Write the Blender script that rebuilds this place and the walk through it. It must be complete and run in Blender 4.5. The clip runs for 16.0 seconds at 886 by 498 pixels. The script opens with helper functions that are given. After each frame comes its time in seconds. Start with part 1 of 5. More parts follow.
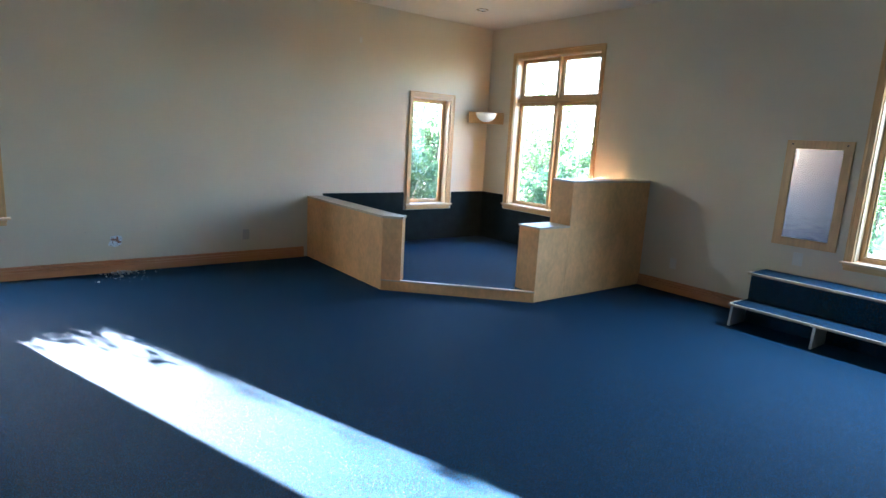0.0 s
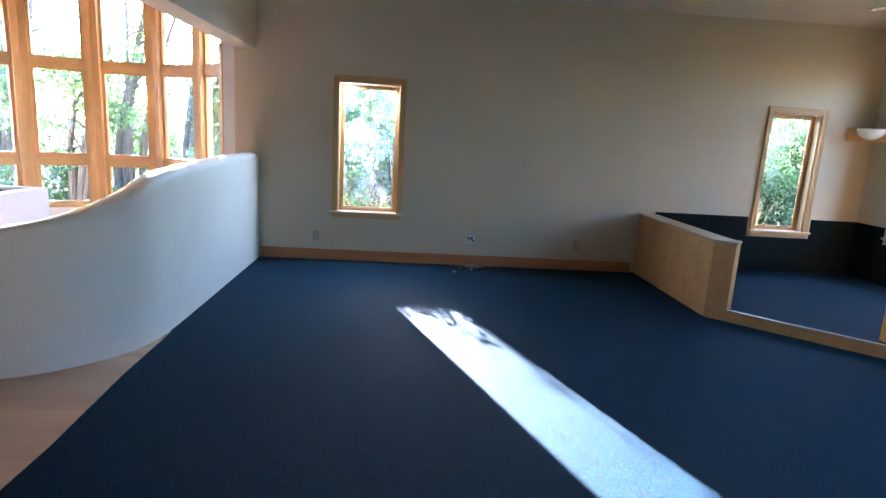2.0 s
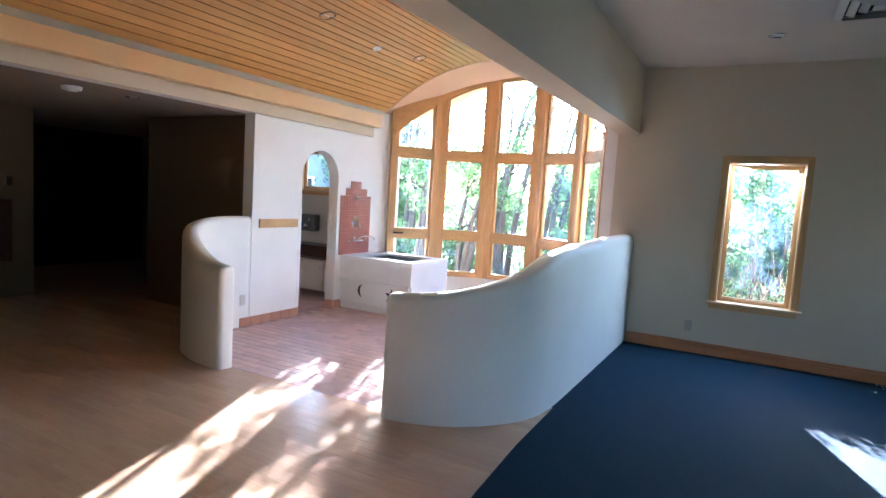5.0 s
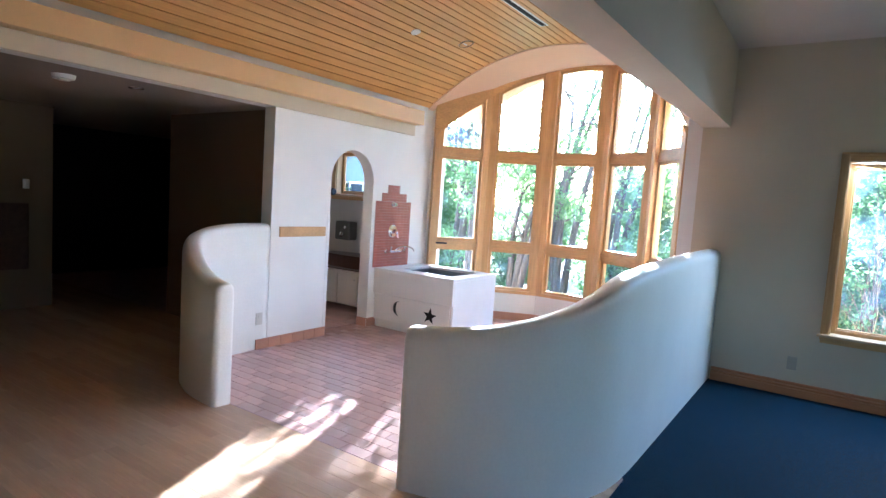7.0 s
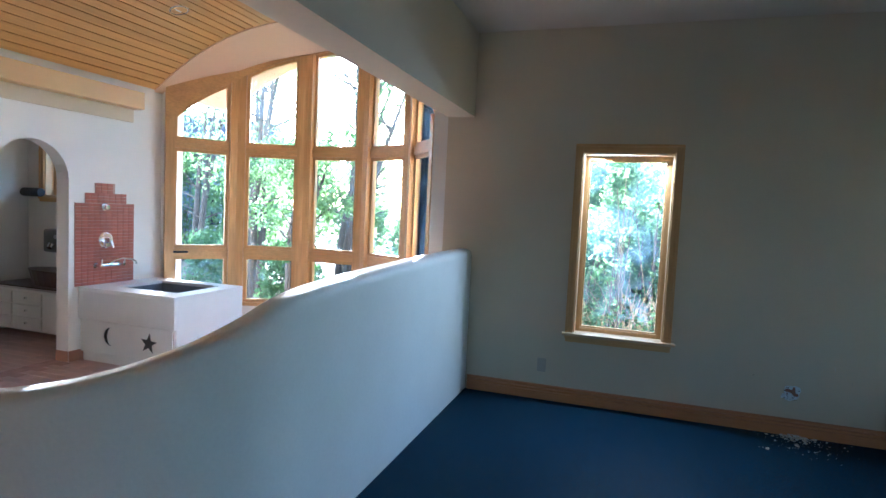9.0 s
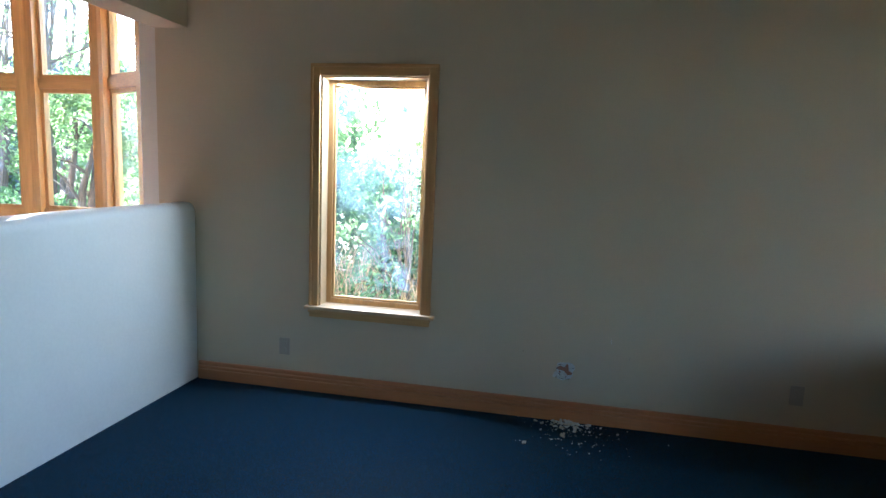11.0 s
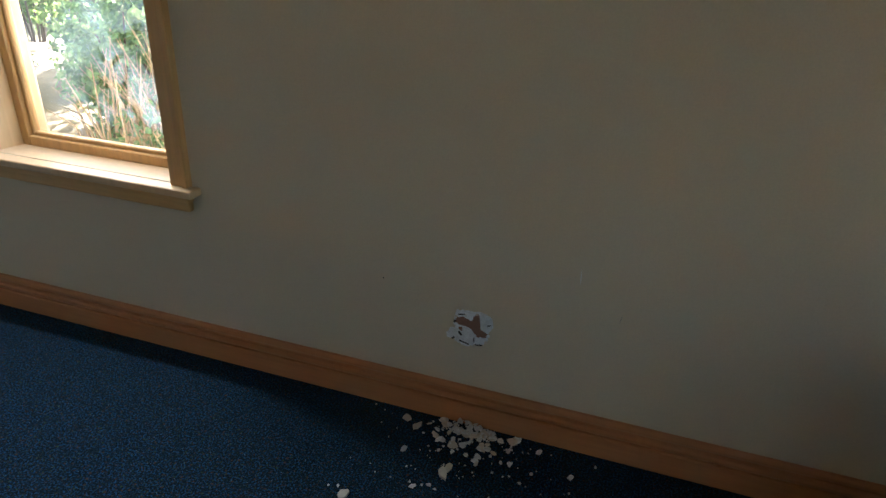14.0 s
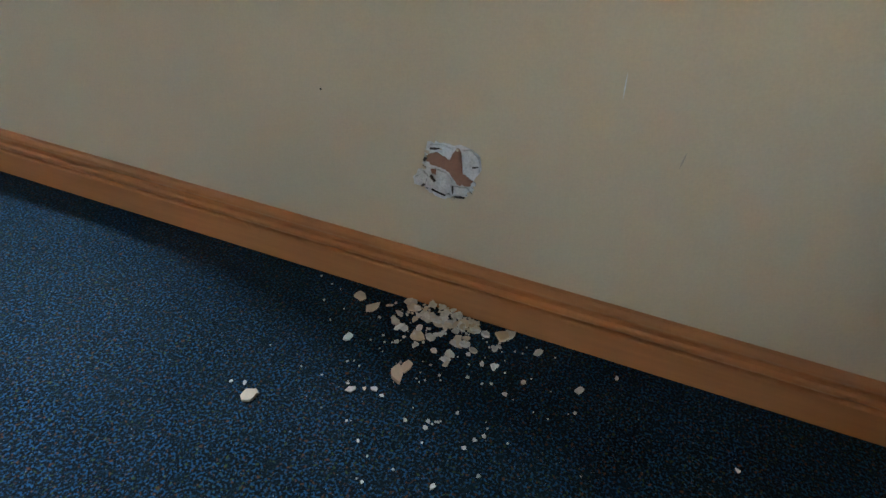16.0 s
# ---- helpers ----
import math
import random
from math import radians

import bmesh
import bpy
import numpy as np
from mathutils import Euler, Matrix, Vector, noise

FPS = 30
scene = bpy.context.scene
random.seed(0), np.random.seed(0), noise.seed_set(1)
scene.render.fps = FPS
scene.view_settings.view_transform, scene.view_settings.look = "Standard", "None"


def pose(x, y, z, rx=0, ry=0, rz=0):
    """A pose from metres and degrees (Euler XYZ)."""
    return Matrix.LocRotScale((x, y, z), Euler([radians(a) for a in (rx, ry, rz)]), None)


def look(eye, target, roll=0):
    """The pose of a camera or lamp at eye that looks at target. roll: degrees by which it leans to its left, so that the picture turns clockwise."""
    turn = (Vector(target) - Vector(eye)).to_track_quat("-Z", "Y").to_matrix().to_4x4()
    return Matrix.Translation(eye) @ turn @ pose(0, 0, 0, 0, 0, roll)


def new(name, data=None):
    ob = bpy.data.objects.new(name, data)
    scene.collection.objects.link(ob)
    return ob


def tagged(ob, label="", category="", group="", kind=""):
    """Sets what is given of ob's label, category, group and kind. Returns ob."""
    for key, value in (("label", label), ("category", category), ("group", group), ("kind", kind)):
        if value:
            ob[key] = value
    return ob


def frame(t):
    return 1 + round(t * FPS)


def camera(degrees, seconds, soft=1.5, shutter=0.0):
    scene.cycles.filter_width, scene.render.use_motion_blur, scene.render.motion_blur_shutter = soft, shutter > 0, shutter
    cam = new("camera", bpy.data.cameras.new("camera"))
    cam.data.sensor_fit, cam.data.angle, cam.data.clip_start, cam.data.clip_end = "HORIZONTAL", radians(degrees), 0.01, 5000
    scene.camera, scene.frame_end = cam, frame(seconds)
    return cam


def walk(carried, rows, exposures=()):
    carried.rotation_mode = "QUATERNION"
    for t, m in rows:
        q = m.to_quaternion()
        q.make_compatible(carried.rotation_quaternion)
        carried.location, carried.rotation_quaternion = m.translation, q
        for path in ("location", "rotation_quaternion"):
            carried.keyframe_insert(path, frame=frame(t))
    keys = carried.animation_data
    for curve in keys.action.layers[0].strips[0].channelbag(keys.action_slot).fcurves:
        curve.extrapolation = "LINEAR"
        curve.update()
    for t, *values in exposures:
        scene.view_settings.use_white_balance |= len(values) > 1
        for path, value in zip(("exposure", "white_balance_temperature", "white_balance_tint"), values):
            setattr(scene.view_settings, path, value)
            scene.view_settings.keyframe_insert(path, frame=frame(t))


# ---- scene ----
cam = camera(75.5, 16.0)
PATH = [
    (0, (0.246, 0.401, 1.533), (1.449, 1.954, 1.156), 3.2),
    (0.5, (0.284, 0.242, 1.543), (1.302, 1.924, 1.176), 2.9),
    (1, (0.342, 0.187, 1.565), (1.078, 2.009, 1.187), 3.1),
    (1.5, (0.356, 0.12, 1.561), (0.759, 2.04, 1.172), 3.2),
    (2, (0.273, 0.079, 1.576), (0.415, 2.035, 1.184), 3.4),
    (2.5, (0.179, 0.038, 1.576), (0.024, 1.992, 1.182), 3.4),
    (3, (0.124, 0.021, 1.577), (-0.284, 1.939, 1.181), 3.2),
    (3.5, (0.091, 0.011, 1.567), (-0.481, 1.894, 1.212), 3.1),
    (4, (0.078, 0.014, 1.581), (-0.675, 1.858, 1.396), 3.4),
    (4.5, (-0.001, 0.049, 1.568), (-0.921, 1.816, 1.386), 3.5),
    (4.7, (-0.089, 0.072, 1.558), (-1.024, 1.83, 1.375), 3.5),
    (7, (-0.562, 1.009, 1.548), (-1.686, 2.654, 1.378), 3.8),
    (7.5, (-0.684, 1.239, 1.582), (-1.817, 2.879, 1.415), 3.6),
    (8, (-0.572, 1.492, 1.569), (-1.663, 3.161, 1.416), 3.0),
    (8.5, (-0.35, 1.743, 1.588), (-1.23, 3.534, 1.449), 2.6),
    (9, (-0.119, 2.114, 1.579), (-0.739, 4.01, 1.444), 2.7),
    (9.5, (0.108, 2.474, 1.643), (-0.352, 4.414, 1.492), 2.4),
    (10, (0.454, 2.819, 1.617), (0.084, 4.779, 1.482), 2.6),
    (10.2, (0.571, 2.944, 1.63), (0.209, 4.906, 1.489), 2.6),
    (12.3, (1.287, 4.434, 1.307), (0.769, 6.298, 0.8), 3.8),
    (12.5, (1.278, 4.608, 1.302), (0.706, 6.457, 0.795), 4.0),
    (13, (1.293, 4.936, 1.31), (0.7, 6.78, 0.81), 3.8),
    (13.5, (1.4, 5.334, 1.276), (0.848, 7.176, 0.728), 3.5),
    (14, (1.38, 5.662, 1.196), (0.899, 7.408, 0.346), 3.7),
    (14.5, (1.359, 5.905, 1.062), (0.934, 7.511, -0.053), 4.0),
    (15, (1.387, 6.053, 0.882), (0.933, 7.586, -0.32), 4.3),
    (15.5, (1.386, 6.098, 0.816), (0.915, 7.621, -0.391), 5.1),
    (16, (1.397, 6.093, 0.838), (0.91, 7.627, -0.349), 5.2),
]
EXPOSURES = [(0, 5.4, 5200, 14), (1.2, 5.0, 5200, 15), (2.5, 4.75, 5350, 17), (4.5, 4.65, 5100, 14), (7.5, 4.5, 4850, 10), (8.0, 4.4, 4800, 9), (8.6, 4.35, 4800, 8), (9.5, 3.95, 4850, 7), (12.5, 4.75, 5900, 15), (13.5, 4.5, 6350, 17), (14.2, 4.15, 6900, 18), (15, 4.75, 7000, 18), (15.6, 5.3, 7100, 19), (16, 5.5, 7100, 19)]
walk(cam, [(t, look(eye, target, roll)) for t, eye, target, roll in PATH], EXPOSURES)

# ---- light ----
SUN_WAY = Vector((0.355, -1.0, -0.35)).normalized()
world = bpy.data.worlds.new("sky")
scene.world = world
world.use_nodes = True
sky = world.node_tree.nodes.new("ShaderNodeTexSky")
sky.sky_type, sky.sun_disc = "NISHITA", False
sky.sun_elevation = math.asin(-SUN_WAY.z)
sky.sun_rotation = math.atan2(-SUN_WAY.x, -SUN_WAY.y)
world.node_tree.nodes["Background"].inputs["Strength"].default_value = 0.11
world.node_tree.links.new(sky.outputs["Color"], world.node_tree.nodes["Background"].inputs["Color"])
sun = new("sun", bpy.data.lights.new("sun", "SUN"))
sun.data.energy, sun.data.angle, sun.data.color = 5.0, radians(0.5), (1.0, 0.95, 0.88)
sun.matrix_world = look((-3, 20, 9), Vector((-3, 20, 9)) + SUN_WAY)
# sky light from above in the head of the window over the bench
lamp = new("window_skylight", bpy.data.lights.new("window_skylight", "AREA"))
lamp.data.shape, lamp.data.size, lamp.data.size_y = "RECTANGLE", 1.36, 0.06
lamp.data.energy, lamp.data.color, lamp.data.spread = 2.6, (0.58, 0.80, 1.0), radians(100)
lamp.matrix_world = look((6.10, 1.36, 2.67), (5.0, 1.36, 0.9))
# sky light from above in the opening of the tall north window
lamp = new("window_skylight", bpy.data.lights.new("window_skylight", "AREA"))
lamp.data.shape, lamp.data.size, lamp.data.size_y = "RECTANGLE", 0.56, 0.06
lamp.data.energy, lamp.data.color = 1.6, (0.70, 0.86, 1.0)
lamp.matrix_world = look((-0.18, 7.07, 2.062), (-0.3, 6.0, 0.6))


# ---- materials ----
def material(name, base, rough=0.6, metal=0.0, dark=0.75, scale=6.0, fine=90.0, bump=0.15, stretch=(1, 1, 1), per=0.0, gloss=0.5):
    """A surface with broad blotches and fine grain in colour and relief."""
    m = bpy.data.materials.new(name)
    m.use_nodes = True
    n, l = m.node_tree.nodes, m.node_tree.links
    b = n["Principled BSDF"]
    b.inputs["Roughness"].default_value, b.inputs["Metallic"].default_value = rough, metal
    b.inputs["Specular IOR Level"].default_value = gloss
    tc, mp = n.new("ShaderNodeTexCoord"), n.new("ShaderNodeMapping")
    mp.inputs["Scale"].default_value = stretch
    l.new(tc.outputs["Object"], mp.inputs["Vector"])
    big, small = n.new("ShaderNodeTexNoise"), n.new("ShaderNodeTexNoise")
    big.inputs["Scale"].default_value, big.inputs["Detail"].default_value = scale, 4
    small.inputs["Scale"].default_value, small.inputs["Detail"].default_value = fine, 3
    for t in (big, small):
        l.new(mp.outputs["Vector"], t.inputs["Vector"])
    add = n.new("ShaderNodeMath")
    add.operation = "MULTIPLY_ADD"
    add.inputs[1].default_value = 0.45
    half = n.new("ShaderNodeMath")
    half.operation = "MULTIPLY"
    half.inputs[1].default_value = 0.55
    l.new(big.outputs["Fac"], half.inputs[0])
    l.new(small.outputs["Fac"], add.inputs[0])
    l.new(half.outputs[0], add.inputs[2])
    ramp = n.new("ShaderNodeValToRGB")
    ramp.color_ramp.elements[0].position, ramp.color_ramp.elements[1].position = 0.36, 0.64
    ramp.color_ramp.elements[0].color = (*[c * dark for c in base], 1)
    ramp.color_ramp.elements[1].color = (*base, 1)
    l.new(add.outputs[0], ramp.inputs["Fac"])
    colour = ramp.outputs["Color"]
    if per:
        info, hsv, mr = n.new("ShaderNodeObjectInfo"), n.new("ShaderNodeHueSaturation"), n.new("ShaderNodeMapRange")
        mr.inputs["To Min"].default_value, mr.inputs["To Max"].default_value = 1 - per, 1 + per
        l.new(info.outputs["Random"], mr.inputs["Value"])
        l.new(mr.outputs["Result"], hsv.inputs["Value"])
        l.new(colour, hsv.inputs["Color"])
        colour = hsv.outputs["Color"]
    l.new(colour, b.inputs["Base Color"])
    if bump:
        bp = n.new("ShaderNodeBump")
        bp.inputs["Strength"].default_value, bp.inputs["Distance"].default_value = bump, 0.004
        l.new(small.outputs["Fac"], bp.inputs["Height"])
        l.new(bp.outputs["Normal"], b.inputs["Normal"])
    return m


def island_tint(m, amount):
    """Lets each loose piece of a joined mesh differ a little in lightness."""
    n, l = m.node_tree.nodes, m.node_tree.links
    b = n["Principled BSDF"]
    src = b.inputs["Base Color"].links[0].from_socket
    geo, hsv, mr = n.new("ShaderNodeNewGeometry"), n.new("ShaderNodeHueSaturation"), n.new("ShaderNodeMapRange")
    mr.inputs["To Min"].default_value, mr.inputs["To Max"].default_value = 1 - amount, 1 + amount
    l.new(geo.outputs["Random Per Island"], mr.inputs["Value"])
    l.new(mr.outputs["Result"], hsv.inputs["Value"])
    l.new(src, hsv.inputs["Color"])
    l.new(hsv.outputs["Color"], b.inputs["Base Color"])
    return m


CREAM = material("cream_wall_paint", (0.665, 0.57, 0.415), 0.75, dark=0.91, scale=1.3, fine=220, bump=0.12, gloss=0.25)
WHITE = material("white_wall_paint", (0.83, 0.80, 0.74), 0.65, dark=0.94, scale=2.2, fine=160, bump=0.15, gloss=0.3)
PLASTER = material("smooth_white_plaster", (0.84, 0.82, 0.76), 0.5, dark=0.94, scale=3.0, fine=60, bump=0.25, gloss=0.4)
LID = material("ceiling_paint", (0.70, 0.62, 0.52), 0.85, dark=0.94, scale=1.5, fine=260, bump=0.1, gloss=0.2)
TRIM = material("clear_finished_fir", (0.61, 0.335, 0.118), 0.38, dark=0.72, scale=3.0, fine=34, bump=0.06, stretch=(1, 1, 1), gloss=0.5)
TRIM_H = material("clear_finished_fir_level", (0.66, 0.385, 0.15), 0.38, dark=0.72, scale=4.0, fine=40, bump=0.06, stretch=(0.12, 1, 1.6), gloss=0.5)
TRIM_V = material("clear_finished_fir_upright", (0.66, 0.385, 0.15), 0.38, dark=0.72, scale=4.0, fine=40, bump=0.06, stretch=(1.4, 1.4, 0.1), gloss=0.5)
# Same fir as the trim, lightened for daylight on jambs and sills
JAMB = material("daylit_fir_reveal", (0.68, 0.47, 0.26), 0.34, dark=0.82, scale=4.0, fine=40, bump=0.05, stretch=(1.4, 1.4, 0.1), gloss=0.5)
BASE = material("stained_fir_base", (0.56, 0.24, 0.095), 0.4, dark=0.84, scale=4.0, fine=46, bump=0.06, stretch=(0.1, 1.2, 1.8), gloss=0.5)
PLY = material("birch_plywood", (0.84, 0.455, 0.17), 0.42, dark=0.76, scale=5.0, fine=26, bump=0.05, stretch=(1.0, 1.0, 0.7), gloss=0.5)
PLYTOP = material("birch_cap", (0.60, 0.45, 0.29), 0.4, dark=0.8, scale=3.0, fine=40, bump=0.05, gloss=0.5)
PLANK = island_tint(material("fir_ceiling_plank", (0.74, 0.41, 0.125), 0.42, dark=0.82, scale=3.0, fine=36, bump=0.05, stretch=(2.2, 0.12, 2.2), gloss=0.45), 0.07)
MAPLE = material("worn_maple_strip", (0.68, 0.46, 0.30), 0.26, dark=0.84, scale=2.0, fine=30, bump=0.04, stretch=(0.15, 2.0, 1), per=0.06, gloss=0.5)
MAPLE_FAR = island_tint(material("worn_maple_strip_far", (0.68, 0.46, 0.30), 0.26, dark=0.84, scale=2.0, fine=30, bump=0.04, stretch=(0.15, 2.0, 1), gloss=0.5), 0.09)
TILE = material("pink_quarry_tile", (0.60, 0.39, 0.335), 0.40, dark=0.84, scale=8.0, fine=120, bump=0.1, per=0.13, gloss=0.5)
TILE_FAR = island_tint(material("pink_quarry_tile_far", (0.60, 0.39, 0.335), 0.40, dark=0.84, scale=8.0, fine=120, bump=0.1, gloss=0.5), 0.13)
GROUT = material("grey_grout", (0.54, 0.36, 0.31), 0.9, dark=0.7, scale=10, fine=160, bump=0.3)
REDTILE = material("red_wall_tile", (0.40, 0.125, 0.085), 0.3, dark=0.8, scale=14, fine=160, bump=0.05, per=0.1)
REDGROUT = material("pale_tile_grout", (0.52, 0.33, 0.27), 0.9, dark=0.8, scale=10, fine=160, bump=0.2)
BASETILE = material("terracotta_base_tile", (0.50, 0.25, 0.15), 0.45, dark=0.82, scale=9, fine=130, bump=0.08, per=0.1)
LAMINATE = material("white_laminate", (0.80, 0.78, 0.73), 0.32, dark=0.95, scale=4, fine=120, bump=0.03)
DARKTOP = material("dark_brown_counter", (0.075, 0.035, 0.025), 0.3, dark=0.7, scale=10, fine=120, bump=0.04)
CHROME = material("chrome", (0.82, 0.83, 0.85), 0.12, metal=1.0, dark=0.94, scale=9, fine=120, bump=0.0)
STEEL = material("brushed_steel_basin", (0.30, 0.32, 0.34), 0.35, metal=0.9, dark=0.8, scale=12, fine=160, bump=0.05)
BLACK = material("dark_hollow", (0.012, 0.012, 0.013), 0.8, dark=0.7)
GREENBLACK = material("dark_green_felt", (0.012, 0.018, 0.017), 0.95, dark=0.6, scale=8, fine=200, bump=0.3, gloss=0.15)
# Brown hallway paint, taken darker to hold the hall's dimness
BROWNWALL = material("dimmed_brown_wall_paint", (0.17, 0.112, 0.066), 0.75, dark=0.9, scale=2, fine=180, bump=0.1, gloss=0.25)
# Ceiling paint in a darker copy, hallway shade put into the colour
HALLLID = material("dimmed_hall_ceiling_paint", (0.33, 0.26, 0.20), 0.85, dark=0.92, scale=1.5, fine=260, bump=0.1, gloss=0.2)
# Near-black colour carries the gloom at the hallway's far end
HALLDARK = material("hall_end_shade", (0.014, 0.010, 0.008), 0.8, dark=0.7, scale=3, fine=60, bump=0.1, gloss=0.2)
# Bay plaster with warm light off the wood put into its colour
BAY_WARM = material("bay_plaster_warm_bounce", (0.80, 0.56, 0.39), 0.65, dark=0.95, scale=2.0, fine=160, bump=0.12, gloss=0.3)
OPAL = material("opal_glass_bowl", (0.86, 0.85, 0.82), 0.25, dark=0.97, scale=6, fine=80, bump=0.0)
PLASTIC = material("ivory_plastic_plate", (0.66, 0.62, 0.54), 0.35, dark=0.95, scale=10, fine=150, bump=0.0)
TANPLATE = material("tan_plastic_plate", (0.46, 0.40, 0.32), 0.4, dark=0.95, scale=10, fine=150, bump=0.0)
SILVERED = material("acrylic_mirror", (0.36, 0.33, 0.34), 0.16, metal=0.9, dark=0.9, scale=3, fine=20, bump=0.25)
VENTMETAL = material("painted_vent_metal", (0.60, 0.59, 0.57), 0.45, dark=0.92, scale=8, fine=90, bump=0.0)
DRYER = material("dull_grey_casting", (0.20, 0.20, 0.19), 0.4, metal=0.6, dark=0.85, scale=12, fine=120, bump=0.05)
GYPSUM = material("broken_gypsum", (0.86, 0.88, 0.90), 0.95, dark=0.7, scale=60, fine=300, bump=0.9, gloss=0.1)
GAP = material("gypsum_gap_shadow", (0.07, 0.06, 0.055), 0.95, dark=0.6, scale=60, fine=300, bump=0.5, gloss=0.1)
PAPER = material("torn_brown_paper", (0.34, 0.18, 0.13), 0.9, dark=0.8, scale=50, fine=260, bump=0.3, gloss=0.1)
CHIP = material("plaster_chip", (0.78, 0.77, 0.74), 0.9, dark=0.75, scale=70, fine=320, bump=0.5, per=0.12, gloss=0.15)
CHIPPAINT = material("cream_painted_chip", (0.68, 0.59, 0.47), 0.7, dark=0.85, scale=60, fine=300, bump=0.2, per=0.1, gloss=0.25)
SOIL = material("dry_ground", (0.24, 0.20, 0.12), 0.95, dark=0.6, scale=1.2, fine=40, bump=0.8)
BARK = material("grey_bark", (0.13, 0.105, 0.085), 0.9, dark=0.5, scale=7, fine=60, bump=0.9, stretch=(1, 1, 0.3))
STRAW = material("dry_stems", (0.40, 0.31, 0.19), 0.85, dark=0.6, scale=8, fine=60, bump=0.2)
SHED = material("blue_grey_siding", (0.22, 0.27, 0.33), 0.8, dark=0.8, scale=2, fine=60, bump=0.2)
RUBBER = material("dark_rubber", (0.02, 0.02, 0.022), 0.6, dark=0.7)


def leaf_material(name, base):
    m = island_tint(material(name, base, 0.5, dark=0.7, scale=3, fine=60, bump=0.0), 0.45)
    n, l = m.node_tree.nodes, m.node_tree.links
    b = n["Principled BSDF"]
    tr, mix = n.new("ShaderNodeBsdfTranslucent"), n.new("ShaderNodeMixShader")
    tr.inputs["Color"].default_value = (base[0] * 2.6, base[1] * 2.8, base[2] * 2.4, 1)
    mix.inputs["Fac"].default_value = 0.5
    l.new(b.outputs["BSDF"], mix.inputs[1])
    l.new(tr.outputs["BSDF"], mix.inputs[2])
    l.new(mix.outputs[0], n["Material Output"].inputs["Surface"])
    return m


LEAF = leaf_material("hedge_leaf", (0.075, 0.12, 0.055))
LEAF_TREE = leaf_material("tree_leaf", (0.08, 0.12, 0.05))


def carpet_material():
    m = material("speckled_blue_carpet", (0.009, 0.014, 0.018), 0.75, dark=0.45, scale=10.0, fine=420, bump=0.0, gloss=0.10)
    n, l = m.node_tree.nodes, m.node_tree.links
    b = n["Principled BSDF"]
    src = b.inputs["Base Color"].links[0].from_socket
    tc = n.new("ShaderNodeTexCoord")
    for scale, colour, lo, hi in ((200, (0.010, 0.078, 0.165, 1), 0.51, 0.60), (36, (0.006, 0.014, 0.018, 1), 0.50, 0.72), (120, (0.10, 0.045, 0.022, 1), 0.61, 0.67), (140, (0.045, 0.075, 0.028, 1), 0.61, 0.67), (240, (0.22, 0.27, 0.32, 1), 0.67, 0.72)):
        no, mr, mx = n.new("ShaderNodeTexNoise"), n.new("ShaderNodeMapRange"), n.new("ShaderNodeMix")
        no.inputs["Scale"].default_value, no.inputs["Detail"].default_value = scale, 2
        no.noise_dimensions = "4D"
        no.inputs["W"].default_value = scale
        mx.data_type = "RGBA"
        mr.inputs["From Min"].default_value, mr.inputs["From Max"].default_value = lo, hi
        l.new(tc.outputs["Object"], no.inputs["Vector"])
        l.new(no.outputs["Fac"], mr.inputs["Value"])
        l.new(mr.outputs["Result"], mx.inputs["Factor"])
        l.new(src, mx.inputs["A"])
        mx.inputs["B"].default_value = colour
        src = mx.outputs["Result"]
    b.inputs["Sheen Weight"].default_value, b.inputs["Sheen Roughness"].default_value = 0.05, 0.4
    b.inputs["Sheen Tint"].default_value = (0.22, 0.52, 0.95, 1)
    b.inputs["Specular Tint"].default_value = (0.30, 0.68, 1.0, 1)
    l.new(src, b.inputs["Base Color"])
    pile, bp = n.new("ShaderNodeTexNoise"), n.new("ShaderNodeBump")
    pile.inputs["Scale"].default_value, pile.inputs["Detail"].default_value = 260, 3
    bp.inputs["Strength"].default_value, bp.inputs["Distance"].default_value = 0.8, 0.006
    l.new(tc.outputs["Object"], pile.inputs["Vector"])
    l.new(pile.outputs["Fac"], bp.inputs["Height"])
    l.new(bp.outputs["Normal"], b.inputs["Normal"])
    return m


CARPET = carpet_material()


